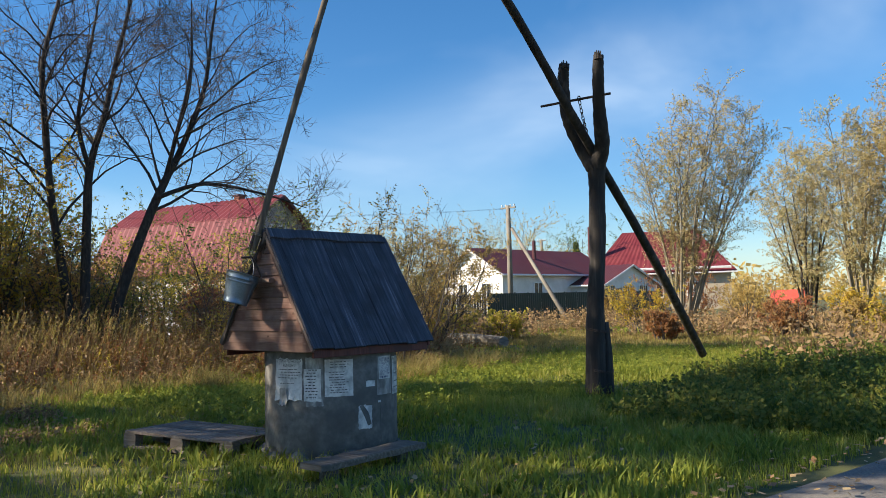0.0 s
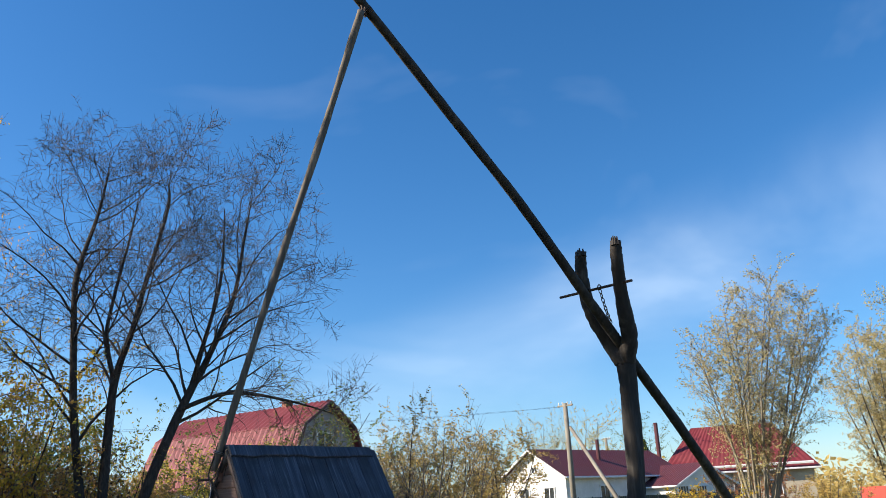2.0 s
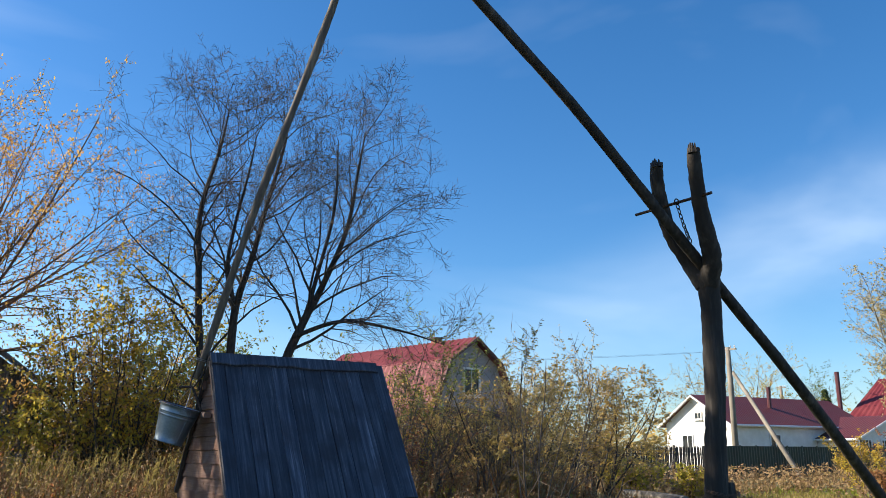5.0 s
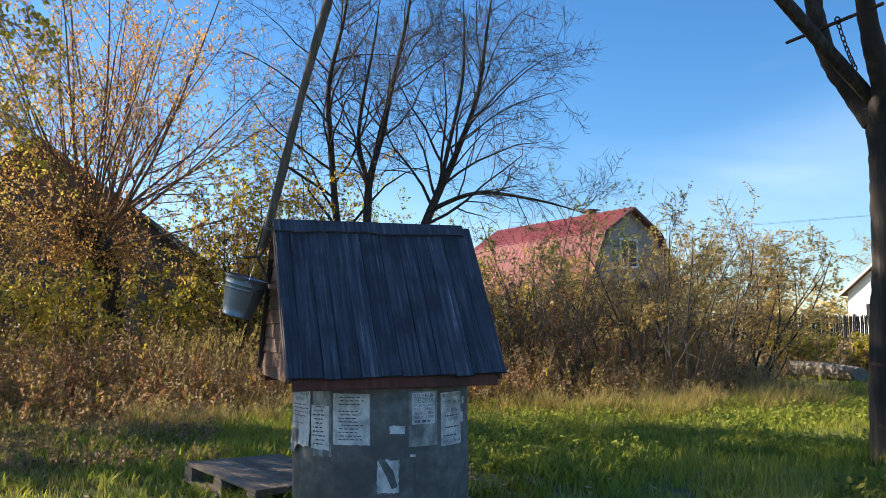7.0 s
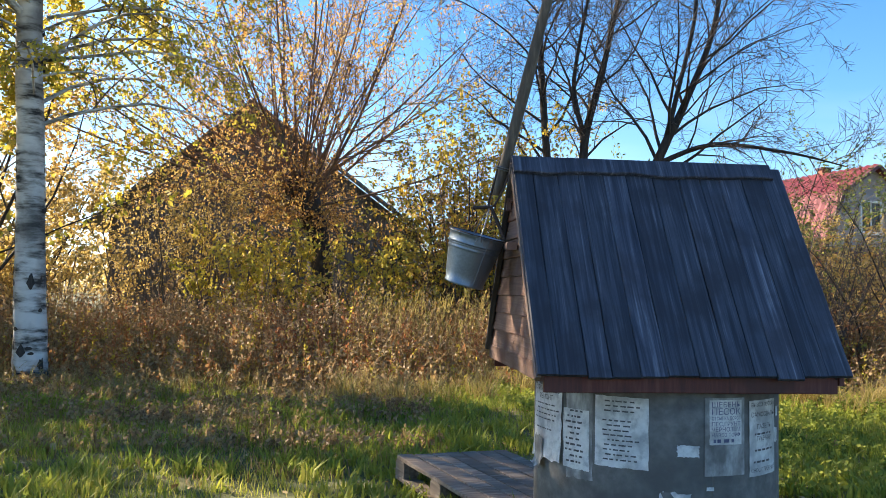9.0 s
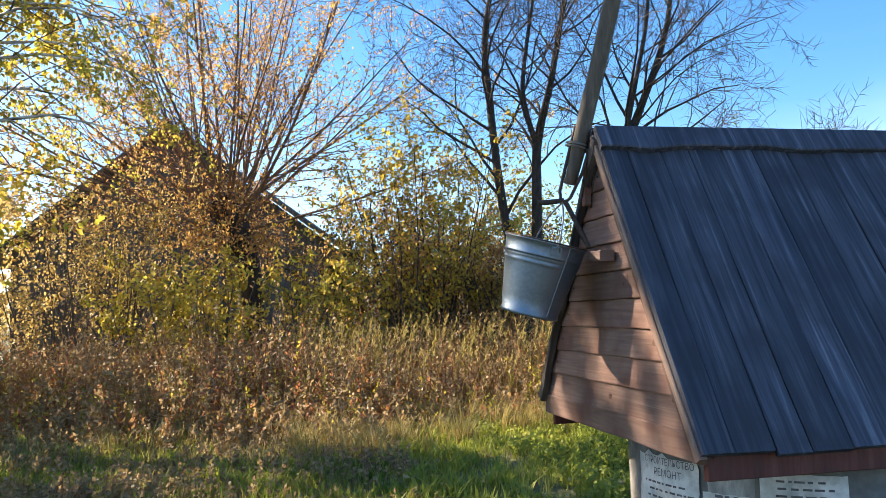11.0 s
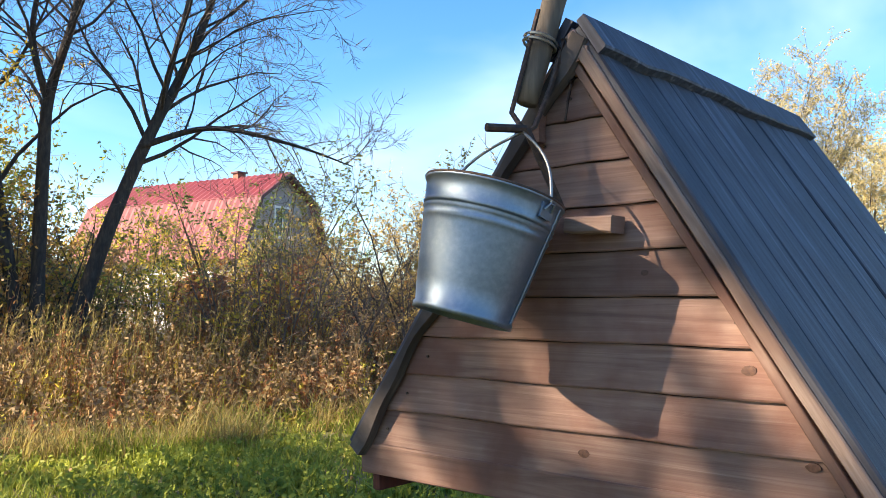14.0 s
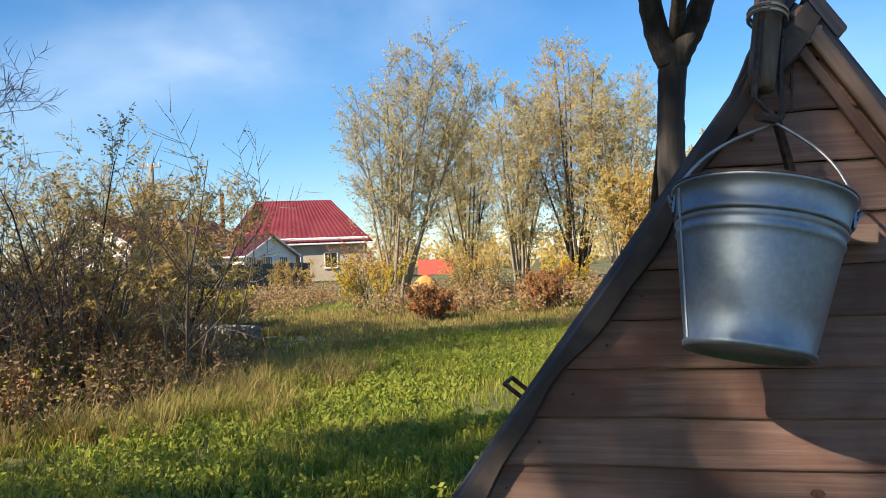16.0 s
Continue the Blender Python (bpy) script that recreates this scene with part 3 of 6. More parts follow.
def build_house():
    house = thing("well_house", "steep gabled wooden well cover with weathered plank roof", "well cover")
    # roof planks, each a board of its own
    for front in (True, False):
        ln, xa, down, out = slope_axes(front)
        r = random.Random(31 if front else 32)
        x = X0 - 0.018
        k = 0
        while x < X1 + 0.01:
            w = min(r.uniform(0.088, 0.128), X1 + 0.022 - x)
            s = Shape().plank(ln + r.uniform(-0.004, 0.014), w - 0.0012, 0.018, k + (50 if front else 90), 0.0016, 0.004)
            o = Vector((x + w / 2, 0, RIDGE_Z)) + out * r.uniform(-0.006, 0.0)
            part("roof_plank", s, "roof_wood", house, "" if k else "dark blue-grey weathered roof board", basis(o, xa, down, out))
            x += w
            k += 1
        # sheathing under the planks closes the gaps
        s = Shape().box((0, ln / 2, -0.008), (X1 - X0 - 0.02, ln - 0.03, 0.012))
        part("roof_lining", s, "rake_wood", house, "", basis(((X0 + X1) / 2, 0, RIDGE_Z), xa, down, out))
        # ridge board with a wavy lower edge
        s = Shape()
        rows = []
        for i in range(25):
            xx = -0.645 + 1.245 * i / 24
            d = 0.078 + 0.005 * math.sin(xx * 9) + 0.004 * math.sin(xx * 23) + r.uniform(-0.003, 0.003)
            xx = xx if not front else -xx
            rows.append([(xx, -0.01, 0.012), (xx, -0.01, 0.032), (xx, d - 0.004, 0.034), (xx, d, 0.030), (xx, d, 0.012)])
        s.loft(rows)
        part("ridge_board", s, "roof_wood", house, "weathered ridge board with wavy edge",
             basis((0.0, 0, RIDGE_Z + 0.002), xa, down, out))
    # lap-sided gables
    for gx, sgn in ((X0 + 0.018, -1), (X1 - 0.018, 1)):
        z = 0.912
        k = 0
        while z < 1.735:
            top = min(z + 0.0885, RIDGE_Z - 0.03)
            s = Shape()
            ins = 0.004
            rows = []
            for i in range(9):
                u = i / 8
                def at(zz):
                    a, b = gable_half(zz, True) + ins, gable_half(zz, False) - ins
                    return a + (b - a) * u
                w = 0.0012 * math.sin(i * 2.1 + k)
                zl, zh = z + w, top - 0.002 + w
                rows.append([(sgn * 0.004, at(zl), zl), (sgn * 0.017, at(zl), zl), (sgn * 0.019, at(zl + 0.004), zl + 0.004), (sgn * 0.010, at(zh), zh), (-sgn * 0.006, at(zh), zh), (-sgn * 0.006, at(zl), zl)])
            s.loft(rows)
            ob = part("gable_board", s, "gable_wood", house, "" if k else "red-brown stained lap board", pose(gx, 0, 0))
            z = top
            k += 1
        s = Shape()
        s.add([(-sgn * 0.012, gable_half(0.86, True) * 0.96, 0.86), (-sgn * 0.012, gable_half(0.86, False) * 0.96, 0.86), (-sgn * 0.012, 0, RIDGE_Z - 0.01)], [(0, 1, 2)])
        part("gable_lining", s, "rake_wood", house, "", pose(gx, 0, 0))
        # bottom board of the gable
        s = Shape().plank(1.19, 0.072, 0.022, 77, 0.002, 0.003)
        part("skirt_board", s, "red_paint" if sgn > 0 else "gable_wood", house, "", basis((gx + sgn * 0.004, -0.555, 0.872), (0, 0, 1), (0, 1, 0), (sgn, 0, 0)) if sgn > 0 else
             basis((gx - 0.002, 0.635, 0.880), (0, 0, 1), (0, -1, 0.0), (-1, 0, 0)))
    # long dark red skirts under the eaves
    for y in (-0.528, 0.598):
        s = Shape().plank(1.22, 0.085, 0.022, 78, 0.002, 0.003)
        sg = -1 if y < 0 else 1
        part("eave_board", s, "red_paint", house, "dark red painted eave board", basis((X0 + 0.02 if y > 0 else X0 + 0.02, y, 0.842), (0, 0, sg), (1, 0, 0), (0, sg, 0)))
    # straight trim on the gable's front edge
    ln, xa, down, out = slope_axes(True)
    s = Shape().plank(ln + 0.005, 0.024, 0.022, 5, 0.0015, 0.003, 10)
    part("rake_trim", s, "trim_wood", house, "pale worn trim strip on the roof edge", basis(Vector((X0 - 0.002, 0, RIDGE_Z)) - out * 0.012, -out, down, (-1, 0, 0)))
    s = Shape().plank(ln * 0.98, 0.018, 0.012, 6, 0.001, 0.002, 10)
    part("rake_batten", s, "gable_wood", house, "", basis(Vector((X0 - 0.001, 0, RIDGE_Z - 0.02)) - out * 0.030, -out, down, (-1, 0, 0)))
    # warped board along the back edge
    ln, xa, down, out = slope_axes(False)
    s = Shape()
    rows = []
    for i in range(33):
        d = ln * i / 32
        w = 0.027 + 0.009 * math.sin(d * 12.5 + 1.0) + 0.004 * math.sin(d * 31)
        rows.append([(0.0, d, 0.0), (0.024, d, 0.0), (0.026, d, -w), (0.004, d, -w - 0.004)])
    s.loft(rows)
    part("warped_rake_board", s, "rake_wood", house, "wavy warped grey rake board",
         basis(Vector((X0 - 0.002, 0, RIDGE_Z - 0.004)), (-1, 0, 0), down, out))
    # curved brace under the apex
    s = Shape()
    rows = []
    for i in range(13):
        a = radians(-8 + 100 * i / 12)
        y, z = -0.005 + 0.125 * math.cos(a) - 0.02, 1.60 + 0.145 * math.sin(a)
        n2 = Vector((0, math.cos(a), math.sin(a)))
        p = Vector((0, y, z))
        rows.append([p + Vector((0.0, 0, 0)) - n2 * 0.014, p + Vector((-0.022, 0, 0)) - n2 * 0.014, p + Vector((-0.022, 0, 0)) + n2 * 0.012, p + n2 * 0.012])
    s.loft(rows)
    part("curved_brace", s, "gable_wood", house, "", pose(X0 - 0.001, 0, 0))
    # peg that keeps the bucket
    s = Shape().plank(0.108, 0.032, 0.046, 3, 0.002, 0.004, 3)
    part("bucket_peg", s, "trim_wood", house, "short wooden block under the bucket rim", basis((X0, 0.012, 1.405), (0, 0, 1), (0, -1, -0.12), (-1, 0, 0)))
    # nail heads
    for zi in range(9):
        z = 0.955 + 0.0885 * zi
        for y in (gable_half(z, True) + 0.06, gable_half(z, False) - 0.075):
            part("nail", Shape().tube([(X0 + 0.0, y, z), (X0 - 0.0035, y, z)], 0.0032, 6), "iron", house)
    # knots in the boards
    r = random.Random(6)
    for y, z, q in ((-0.267, 1.204, 0.017), (-0.321, 1.139, 0.015), (0.008, 0.961, 0.014), (-0.106, 1.563, 0.008), (0.30, 1.03, 0.012), (-0.42, 0.99, 0.013), (-0.13, 1.31, 0.009)):
        s = Shape().loft([[(-o, q * 1.5 * k * math.cos(t) * r.uniform(0.85, 1.15), q * k * math.sin(t)) for t in [6.28318 * i / 12 for i in range(12)]] for o, k in ((-0.002, 1.0), (0.0008, 0.95), (0.0012, 0.4))])
        part("knot", s, "knot", house, "", pose(X0 + 0.0035, y, z) @ Matrix.Diagonal((1, 0.62, 0.62, 1)))
    # wire handle on the back slope
    p = [Vector((-0.20, 0.575, 1.045)), Vector((-0.20, 0.625, 1.085)), Vector((-0.10, 0.625, 1.085)), Vector((-0.10, 0.575, 1.045))]
    part("lid_handle", Shape().tube(p, 0.006, 6), "iron", house, "bent iron lid handle")


build_ring()
build_house()


def build_bucket():
    b = thing("bucket", "galvanised zinc bucket hanging tilted against the gable", "bucket")
    up = Vector((0.240, -0.1585, 1.0)).normalized()
    xa = Vector((0, 1, 0)) - up * up.y
    xa.normalize()
    b.matrix_basis = basis((-0.8415, 0.1314, 1.2265), xa, up.cross(xa), up) @ Matrix.Diagonal((0.952, 0.952, 0.929, 1))
    H, R0, R1 = 0.252, 0.097, 0.138

    def rad(z):
        return R0 + (R1 - R0) * z / H
    prof = [(0.0, 0.010), (R0 - 0.004, 0.010), (R0 - 0.002, 0.0), (R0 + 0.003, 0.0), (R0 + 0.004, 0.010), (R0 + 0.001, 0.014)]
    z = 0.03
    for zz in (0.06, 0.10, 0.14, 0.17):
        prof.append((rad(zz), zz))
    for zc in (0.186, 0.204, 0.213):
        prof += [(rad(zc - 0.005), zc - 0.005), (rad(zc) + 0.0028, zc), (rad(zc + 0.004), zc + 0.004)]
    prof += [(rad(0.24), 0.24), (rad(0.255), 0.255), (R1 + 0.004, 0.257), (R1 + 0.0055, 0.261), (R1 + 0.003, 0.265), (R1 - 0.001, 0.263)]
    for zz in (0.25, 0.2, 0.1, 0.018):
        prof.append((rad(zz) - 0.002, zz))
    prof.append((0.0, 0.016))
    part("bucket_body", Shape().lathe(prof, 64), "zinc", b, smooth=True)
    # rolled rim in dark iron colour, which paints the shadow along the zinc edge
    part("rim_bead", Shape().tube([((R1 + 0.003) * math.cos(t), (R1 + 0.003) * math.sin(t), 0.2635) for t in [6.28318 * k / 48 for k in range(49)]], 0.0036, 6, cap=False), "iron", b, "rolled rim, coloured dark for its shade", smooth=True)
    for a in (200, 20):
        c, d = math.cos(radians(a)), math.sin(radians(a))
        part("side_seam", Shape().tube([(rad(zz) * c * 1.006, rad(zz) * d * 1.006, zz) for zz in (0.012, 0.10, 0.18, 0.255)], 0.0022, 5), "zinc", b)
    for a in (0, 180):
        c = math.cos(radians(a))
        s = Shape()
        s.box((c * (rad(0.235) + 0.002), 0, 0.237), (0.004, 0.036, 0.030))
        s.tube([(c * (R1 + 0.002), -0.012, 0.238), (c * (R1 + 0.009), -0.006, 0.252), (c * (R1 + 0.009), 0.006, 0.252), (c * (R1 + 0.002), 0.012, 0.238)], 0.003, 6)
        part("handle_lug", s, "zinc", b)
    # bail, drawn up to the hook
    hook = b.matrix_basis.inverted() @ Vector((-0.735, 0.062, 1.585))
    l0, l1 = Vector((R1 + 0.006, 0, 0.25)), Vector((-R1 - 0.006, 0, 0.25))
    pts = []
    for i in range(21):
        u = i / 20
        if u < 0.5:
            q = u * 2
            p = l0.lerp(hook, q) + Vector((0.022 * math.sin(q * 3.1416), 0, 0.012 * math.sin(q * 3.1416)))
        else:
            q = (u - 0.5) * 2
            p = hook.lerp(l1, q) + Vector((-0.022 * math.sin(q * 3.1416), 0, 0.012 * math.sin(q * 3.1416)))
        pts.append(p)
    part("bail", Shape().tube(pts, 0.0032, 8), "wire", b, "bent wire bail", smooth=True)


build_bucket()


# ---------------------------------------------------------------- the sweep
def spline(pts, n=8):
    """Catmull-Rom through points (each x, y, z, radius)."""
    P = [Vector(p) if len(p) == 4 else Vector((*p, 0)) for p in pts]
    out = []
    for i in range(len(P) - 1):
        a, b, c, d = P[max(0, i - 1)], P[i], P[i + 1], P[min(len(P) - 1, i + 2)]
        for k in range(n):
            t = k / n
            out.append(0.5 * ((2 * b) + (c - a) * t + (2 * a - 5 * b + 4 * c - d) * t * t + (3 * b - a - 3 * c + d) * t ** 3))
    out.append(P[-1])
    return [Vector(p[:3]) for p in out], [p[3] for p in out]


BEAM_TOP, BEAM_PIVOT, BEAM_LOW = Vector((0.144, -0.437, 5.706)), Vector((4.06, 0.02, 3.24)), Vector((8.18, 0.52, 0.26))
POLE_TOP, POLE_LOW = Vector((0.236, -0.492, 5.467)), Vector((-0.700, 0.078, 1.648))


def build_sweep():
    p = thing("forked_post", "old dark forked tree trunk post of a well sweep", "post")
    pts, rad = spline([(4.46, 0.21, -0.3, 0.135), (4.46, 0.20, 0.4, 0.128), (4.47, 0.18, 1.1, 0.112), (4.48, 0.14, 1.6, 0.099), (4.49, 0.12, 2.1, 0.108), (4.48, 0.10, 2.6, 0.104), (4.42, 0.06, 2.98, 0.122)])
    part("trunk", Shape().tube(pts, rad, 16, rough=0.05, seed=3), "post_wood", p, smooth=True)
    pts, rad = spline([(4.44, 0.10, 2.86, 0.11), (4.32, 0.200, 3.12, 0.094), (4.09, 0.240, 3.45, 0.078), (3.89, 0.160, 3.85, 0.070), (3.81, 0.08, 4.075, 0.063)])
    part("fork_arm", Shape().tube(pts, rad, 12, rough=0.07, seed=4), "post_wood", p, smooth=True)
    pts, rad = spline([(4.44, 0.07, 2.86, 0.11), (4.32, -0.095, 3.12, 0.096), (4.10, -0.210, 3.45, 0.080), (3.91, -0.325, 3.85, 0.070), (3.83, -0.39, 4.085, 0.060)])
    part("fork_arm", Shape().tube(pts, rad, 12, rough=0.07, seed=5), "post_wood", p, smooth=True)
    r = random.Random(9)
    for c in ((3.81, 0.08, 4.065), (3.83, -0.39, 4.075)):
        s = Shape()
        for k in range(9):
            a = r.uniform(0, 6.28)
            q = Vector(c) + Vector((math.cos(a), math.sin(a), 0)) * 0.042
            s.tube([q - Vector((0, 0, 0.05)), q + Vector((0, 0, r.uniform(0.01, 0.06)))], [0.022, 0.007], 5, seed=k)
        part("splintered_top", s, "post_wood", p)
    s = Shape()
    s.tube([(4.57, 0.11, -0.2), (4.57, 0.11, 0.5), (4.56, 0.12, 0.90)], [0.085, 0.075, 0.06], 10, rough=0.06)
    part("foot_stub", s, "post_wood", p, "rotten stub lashed to the foot", smooth=False)
    for z in (0.30, 0.80):
        s = Shape()
        for k in range(3):
            s.tube([(4.51 + 0.17 * math.cos(a), 0.165 + 0.165 * math.sin(a), z + 0.012 * k + 0.03 * math.sin(a)) for a in [6.28318 * i / 18 for i in range(19)]], 0.004, 4)
        part("wire_lashing", s, "iron", p)
    s = Shape().tube([(3.926, 0.53, 3.645), (3.955, 0.05, 3.642), (3.983, -0.44, 3.636)], 0.016, 8)
    part("axle_rod", s, "iron", p, "rusty iron rod through the fork")
    # chain from the rod to the beam
    ch = thing("chain", "rusty iron chain hanging from the rod", "chain")
    a, b = Vector((3.955, -0.02, 3.63)), Vector((4.16, 0.02, 3.27))
    n = 9
    for i in range(n):
        c = a.lerp(b, (i + 0.5) / n) + Vector((0.0, 0, -0.03 * math.sin(3.14 * (i + 0.5) / n)))
        d = (b - a).normalized()
        s1 = d.cross(Vector((0, 1, 0))).normalized() if i % 2 else Vector((0, 1, 0))
        s = Shape().tube([c + d * 0.033 * math.cos(t) + s1 * 0.017 * math.sin(t) for t in [6.28318 * k / 12 for k in range(13)]], 0.0055, 5, cap=False)
        part("chain_link", s, "iron", ch)
    s = Shape().tube([a + Vector((0.03 * math.cos(t), 0, 0.02 + 0.03 * math.sin(t))) for t in [6.28318 * k / 12 for k in range(13)]], 0.007, 5, cap=False)
    part("chain_link", s, "iron", ch)
    bm = thing("sweep_beam", "long dark weathered log beam slung in the fork", "beam")
    d = BEAM_PIVOT - BEAM_TOP
    w = lambda u, k: Vector((0, -0.02, 0.06 + 0.02 * math.sin(u * 9 + 2 * k)))
    tops = [BEAM_TOP.lerp(BEAM_PIVOT, u) + w(u, 1) * math.sin(3.14 * u) for u in (0, 0.15, 0.3, 0.45, 0.6, 0.75, 0.9)]
    lows = [BEAM_PIVOT.lerp(BEAM_LOW, u) + w(u, 2) * 0.7 * math.sin(3.14 * u) for u in (0, 0.2, 0.4, 0.6, 0.8, 1)]
    allp = [(*q, 0.041 + 0.026 * i / 12) for i, q in enumerate(tops + lows)]
    pts, rad = spline(allp, 5)
    part("beam_log", Shape().tube(pts, rad, 12, rough=0.05, seed=6), "post_wood", bm, smooth=True)
    q = BEAM_TOP.lerp(BEAM_PIVOT, 0.058)
    s = Shape()
    for k in range(4):
        qq = q + d.normalized() * (0.012 * k - 0.02)
        sd, u2 = Vector((0, 1, 0)), d.normalized().cross(Vector((0, 1, 0)))
        s.tube([qq + (sd * math.cos(t) + u2 * math.sin(t)) * 0.050 for t in [6.28318 * i / 14 for i in range(15)]], 0.006, 4, cap=False)
    part("wire_binding", s, "iron", bm)
    hp = thing("hanging_pole", "long debarked wooden pole hanging from the sweep beam", "pole")
    d2 = POLE_LOW - POLE_TOP
    side = Vector((0.6, 0.8, 0))
    al = [(*(POLE_TOP + d2 * u + side * (0.05 * math.sin(u * 6.0 + 0.4) * math.sin(3.14159 * u))), 0.032 - 0.008 * u + 0.003 * math.sin(u * 23)) for u in [i / 14 for i in range(15)]]
    pts, rad = spline(al, 4)
    part("pole_shaft", Shape().tube(pts, rad, 12, rough=0.05, seed=7), "pole_wood", hp, smooth=True)
    s = Shape()
    e = BEAM_TOP.lerp(BEAM_PIVOT, 0.058)
    for i in range(5):
        c = e.lerp(POLE_TOP + Vector((0, 0, 0.02)), i / 4)
        s1 = Vector((1, 0, 0)) if i % 2 else Vector((0, 1, 0))
        s.tube([c + Vector((0, 0, 0.034)) * math.cos(t) + s1 * 0.016 * math.sin(t) for t in [6.28318 * k / 10 for k in range(11)]], 0.006, 5, cap=False)
    part("chain_link", s, "iron", hp)
    # flat iron hook bound to the pole's foot
    ax = -d2.normalized()
    o = Vector((-0.026, 0.012, 0))
    k0 = POLE_LOW + o
    hook = [k0 + ax * 0.20, k0 + ax * 0.06, k0 - ax * 0.02, Vector((-0.738, 0.068, 1.600)), Vector((-0.728, 0.060, 1.585)), Vector((-0.712, 0.050, 1.598)), POLE_LOW + Vector((0.03, -0.035, 0.03)), POLE_LOW + Vector((0.03, -0.03, 0)) + ax * 0.18]
    part("iron_hook", Shape().tube(hook, 0.0055, 6), "iron", hp, "bent iron rod hook")
    for u in (0.125, 0.135):
        c = POLE_LOW + ax * u - Vector((0.008, 0, 0))
        sd = ax.cross(Vector((0, 1, 0))).normalized()
        u2 = ax.cross(sd)
        part("wire_ring", Shape().tube([c + (sd * math.cos(t) * 0.037 + u2 * math.sin(t) * 0.031) for t in [6.28318 * i / 16 for i in range(17)]], 0.0032, 5, cap=False), "wire", hp)
    part("cross_bar", Shape().tube([(-0.806, 0.096, 1.588), (-0.728, 0.062, 1.592)], 0.0085, 8), "iron", hp)
    part("hook_tongue", Shape().tube([(-0.728, 0.060, 1.592), (-0.700, 0.040, 1.52), (-0.668, 0.020, 1.435)], [0.008, 0.0085, 0.008], 6), "iron", hp)
    # loose wires beside the binding
    s = Shape()
    for k in range(4):
        a = POLE_LOW + ax * (0.10 + 0.02 * k)
        s.tube([a + Vector((0.02, -0.03, 0)), a + Vector((0.045 + 0.006 * k, -0.045, -0.05)), a + Vector((0.03, -0.04, -0.13 + 0.02 * k))], 0.0025, 4)
    part("loose_wire", s, "iron", hp)


build_sweep()


# ---------------------------------------------------------------- pallet and bench
def build_pallet():
    a, b = Vector((-1.08, 1.50, 0)), Vector((-0.69, 0.455, 0))
    xa = (b - a).normalized()
    ya = Vector((-xa.y, xa.x, 0))
    if ya.x < 0:
        ya = -ya
    p = thing("pallet", "grey weathered wooden pallet lying in the grass", "pallet")
    za = xa.cross(ya)
    if za.z < 0:
        xa, a = -xa, b
        za = xa.cross(ya)
    p.matrix_basis = basis((a.x, a.y, 0.012), xa + Vector((0, 0, 0.09 if xa.y > 0 else -0.09)), ya, za)
    r = random.Random(12)
    L = 1.13
    y = 0.0
    k = 0
    while y < 0.80:
        w = r.uniform(0.095, 0.145)
        s = Shape().plank(L + r.uniform(-0.02, 0.01), w - 0.008, 0.022, 200 + k, 0.004, 0.004)
        part("deck_board", s, "pallet_wood", p, "", basis((0, y + w / 2, 0.122), (0, -1, 0), (1, 0, 0), (0, 0, 1)))
        y += w
        k += 1
    for yy in (0.05, 0.40, 0.76):
        for xx in (0.06, L / 2, L - 0.06):
            part("block", Shape().box((xx, yy, 0.066), (0.13, 0.095, 0.085)), "pallet_wood", p)
        s = Shape().plank(L, 0.10, 0.022, 300 + int(yy * 10), 0.003, 0.004)
        part("bottom_board", s, "pallet_wood", p, "", basis((0, yy, 0.0), (0, -1, 0), (1, 0, 0), (0, 0, 1)))
    for xx in (0.06, L / 2, L - 0.06):
        s = Shape().plank(0.80, 0.12, 0.018, 310 + int(xx * 10), 0.003, 0.004)
        part("stringer_board", s, "pallet_wood", p, "", basis((xx, 0, 0.104), (1, 0, 0), (0, 1, 0), (0, 0, 1)))


def build_bench():
    b = thing("low_bench", "low weathered plank bench beside the well ring", "bench")
    a, c = Vector((-0.88, -0.84, 0.055)), Vector((0.20, -0.78, 0.060))
    xa = (c - a).normalized()
    s = Shape().plank((c - a).length, 0.23, 0.045, 400, 0.008, 0.007, 10)
    part("bench_plank", s, "pallet_wood", b, "", basis(a, (xa.y, -xa.x, 0), xa, (0, 0, 1)))
    for u in (0.16, 0.84):
        q = a.lerp(c, u)
        part("bench_leg", Shape().tube([(q.x, q.y, -0.06), (q.x, q.y, 0.056)], [0.075, 0.07], 9, rough=0.1), "pallet_wood", b)


build_pallet()
build_bench()


# ---------------------------------------------------------------- trees and shrubs
def rand_dir(r):
    z = r.uniform(-1, 1)
    a = r.uniform(0, 6.28318)
    q = math.sqrt(1 - z * z)
    return Vector((q * math.cos(a), q * math.sin(a), z))


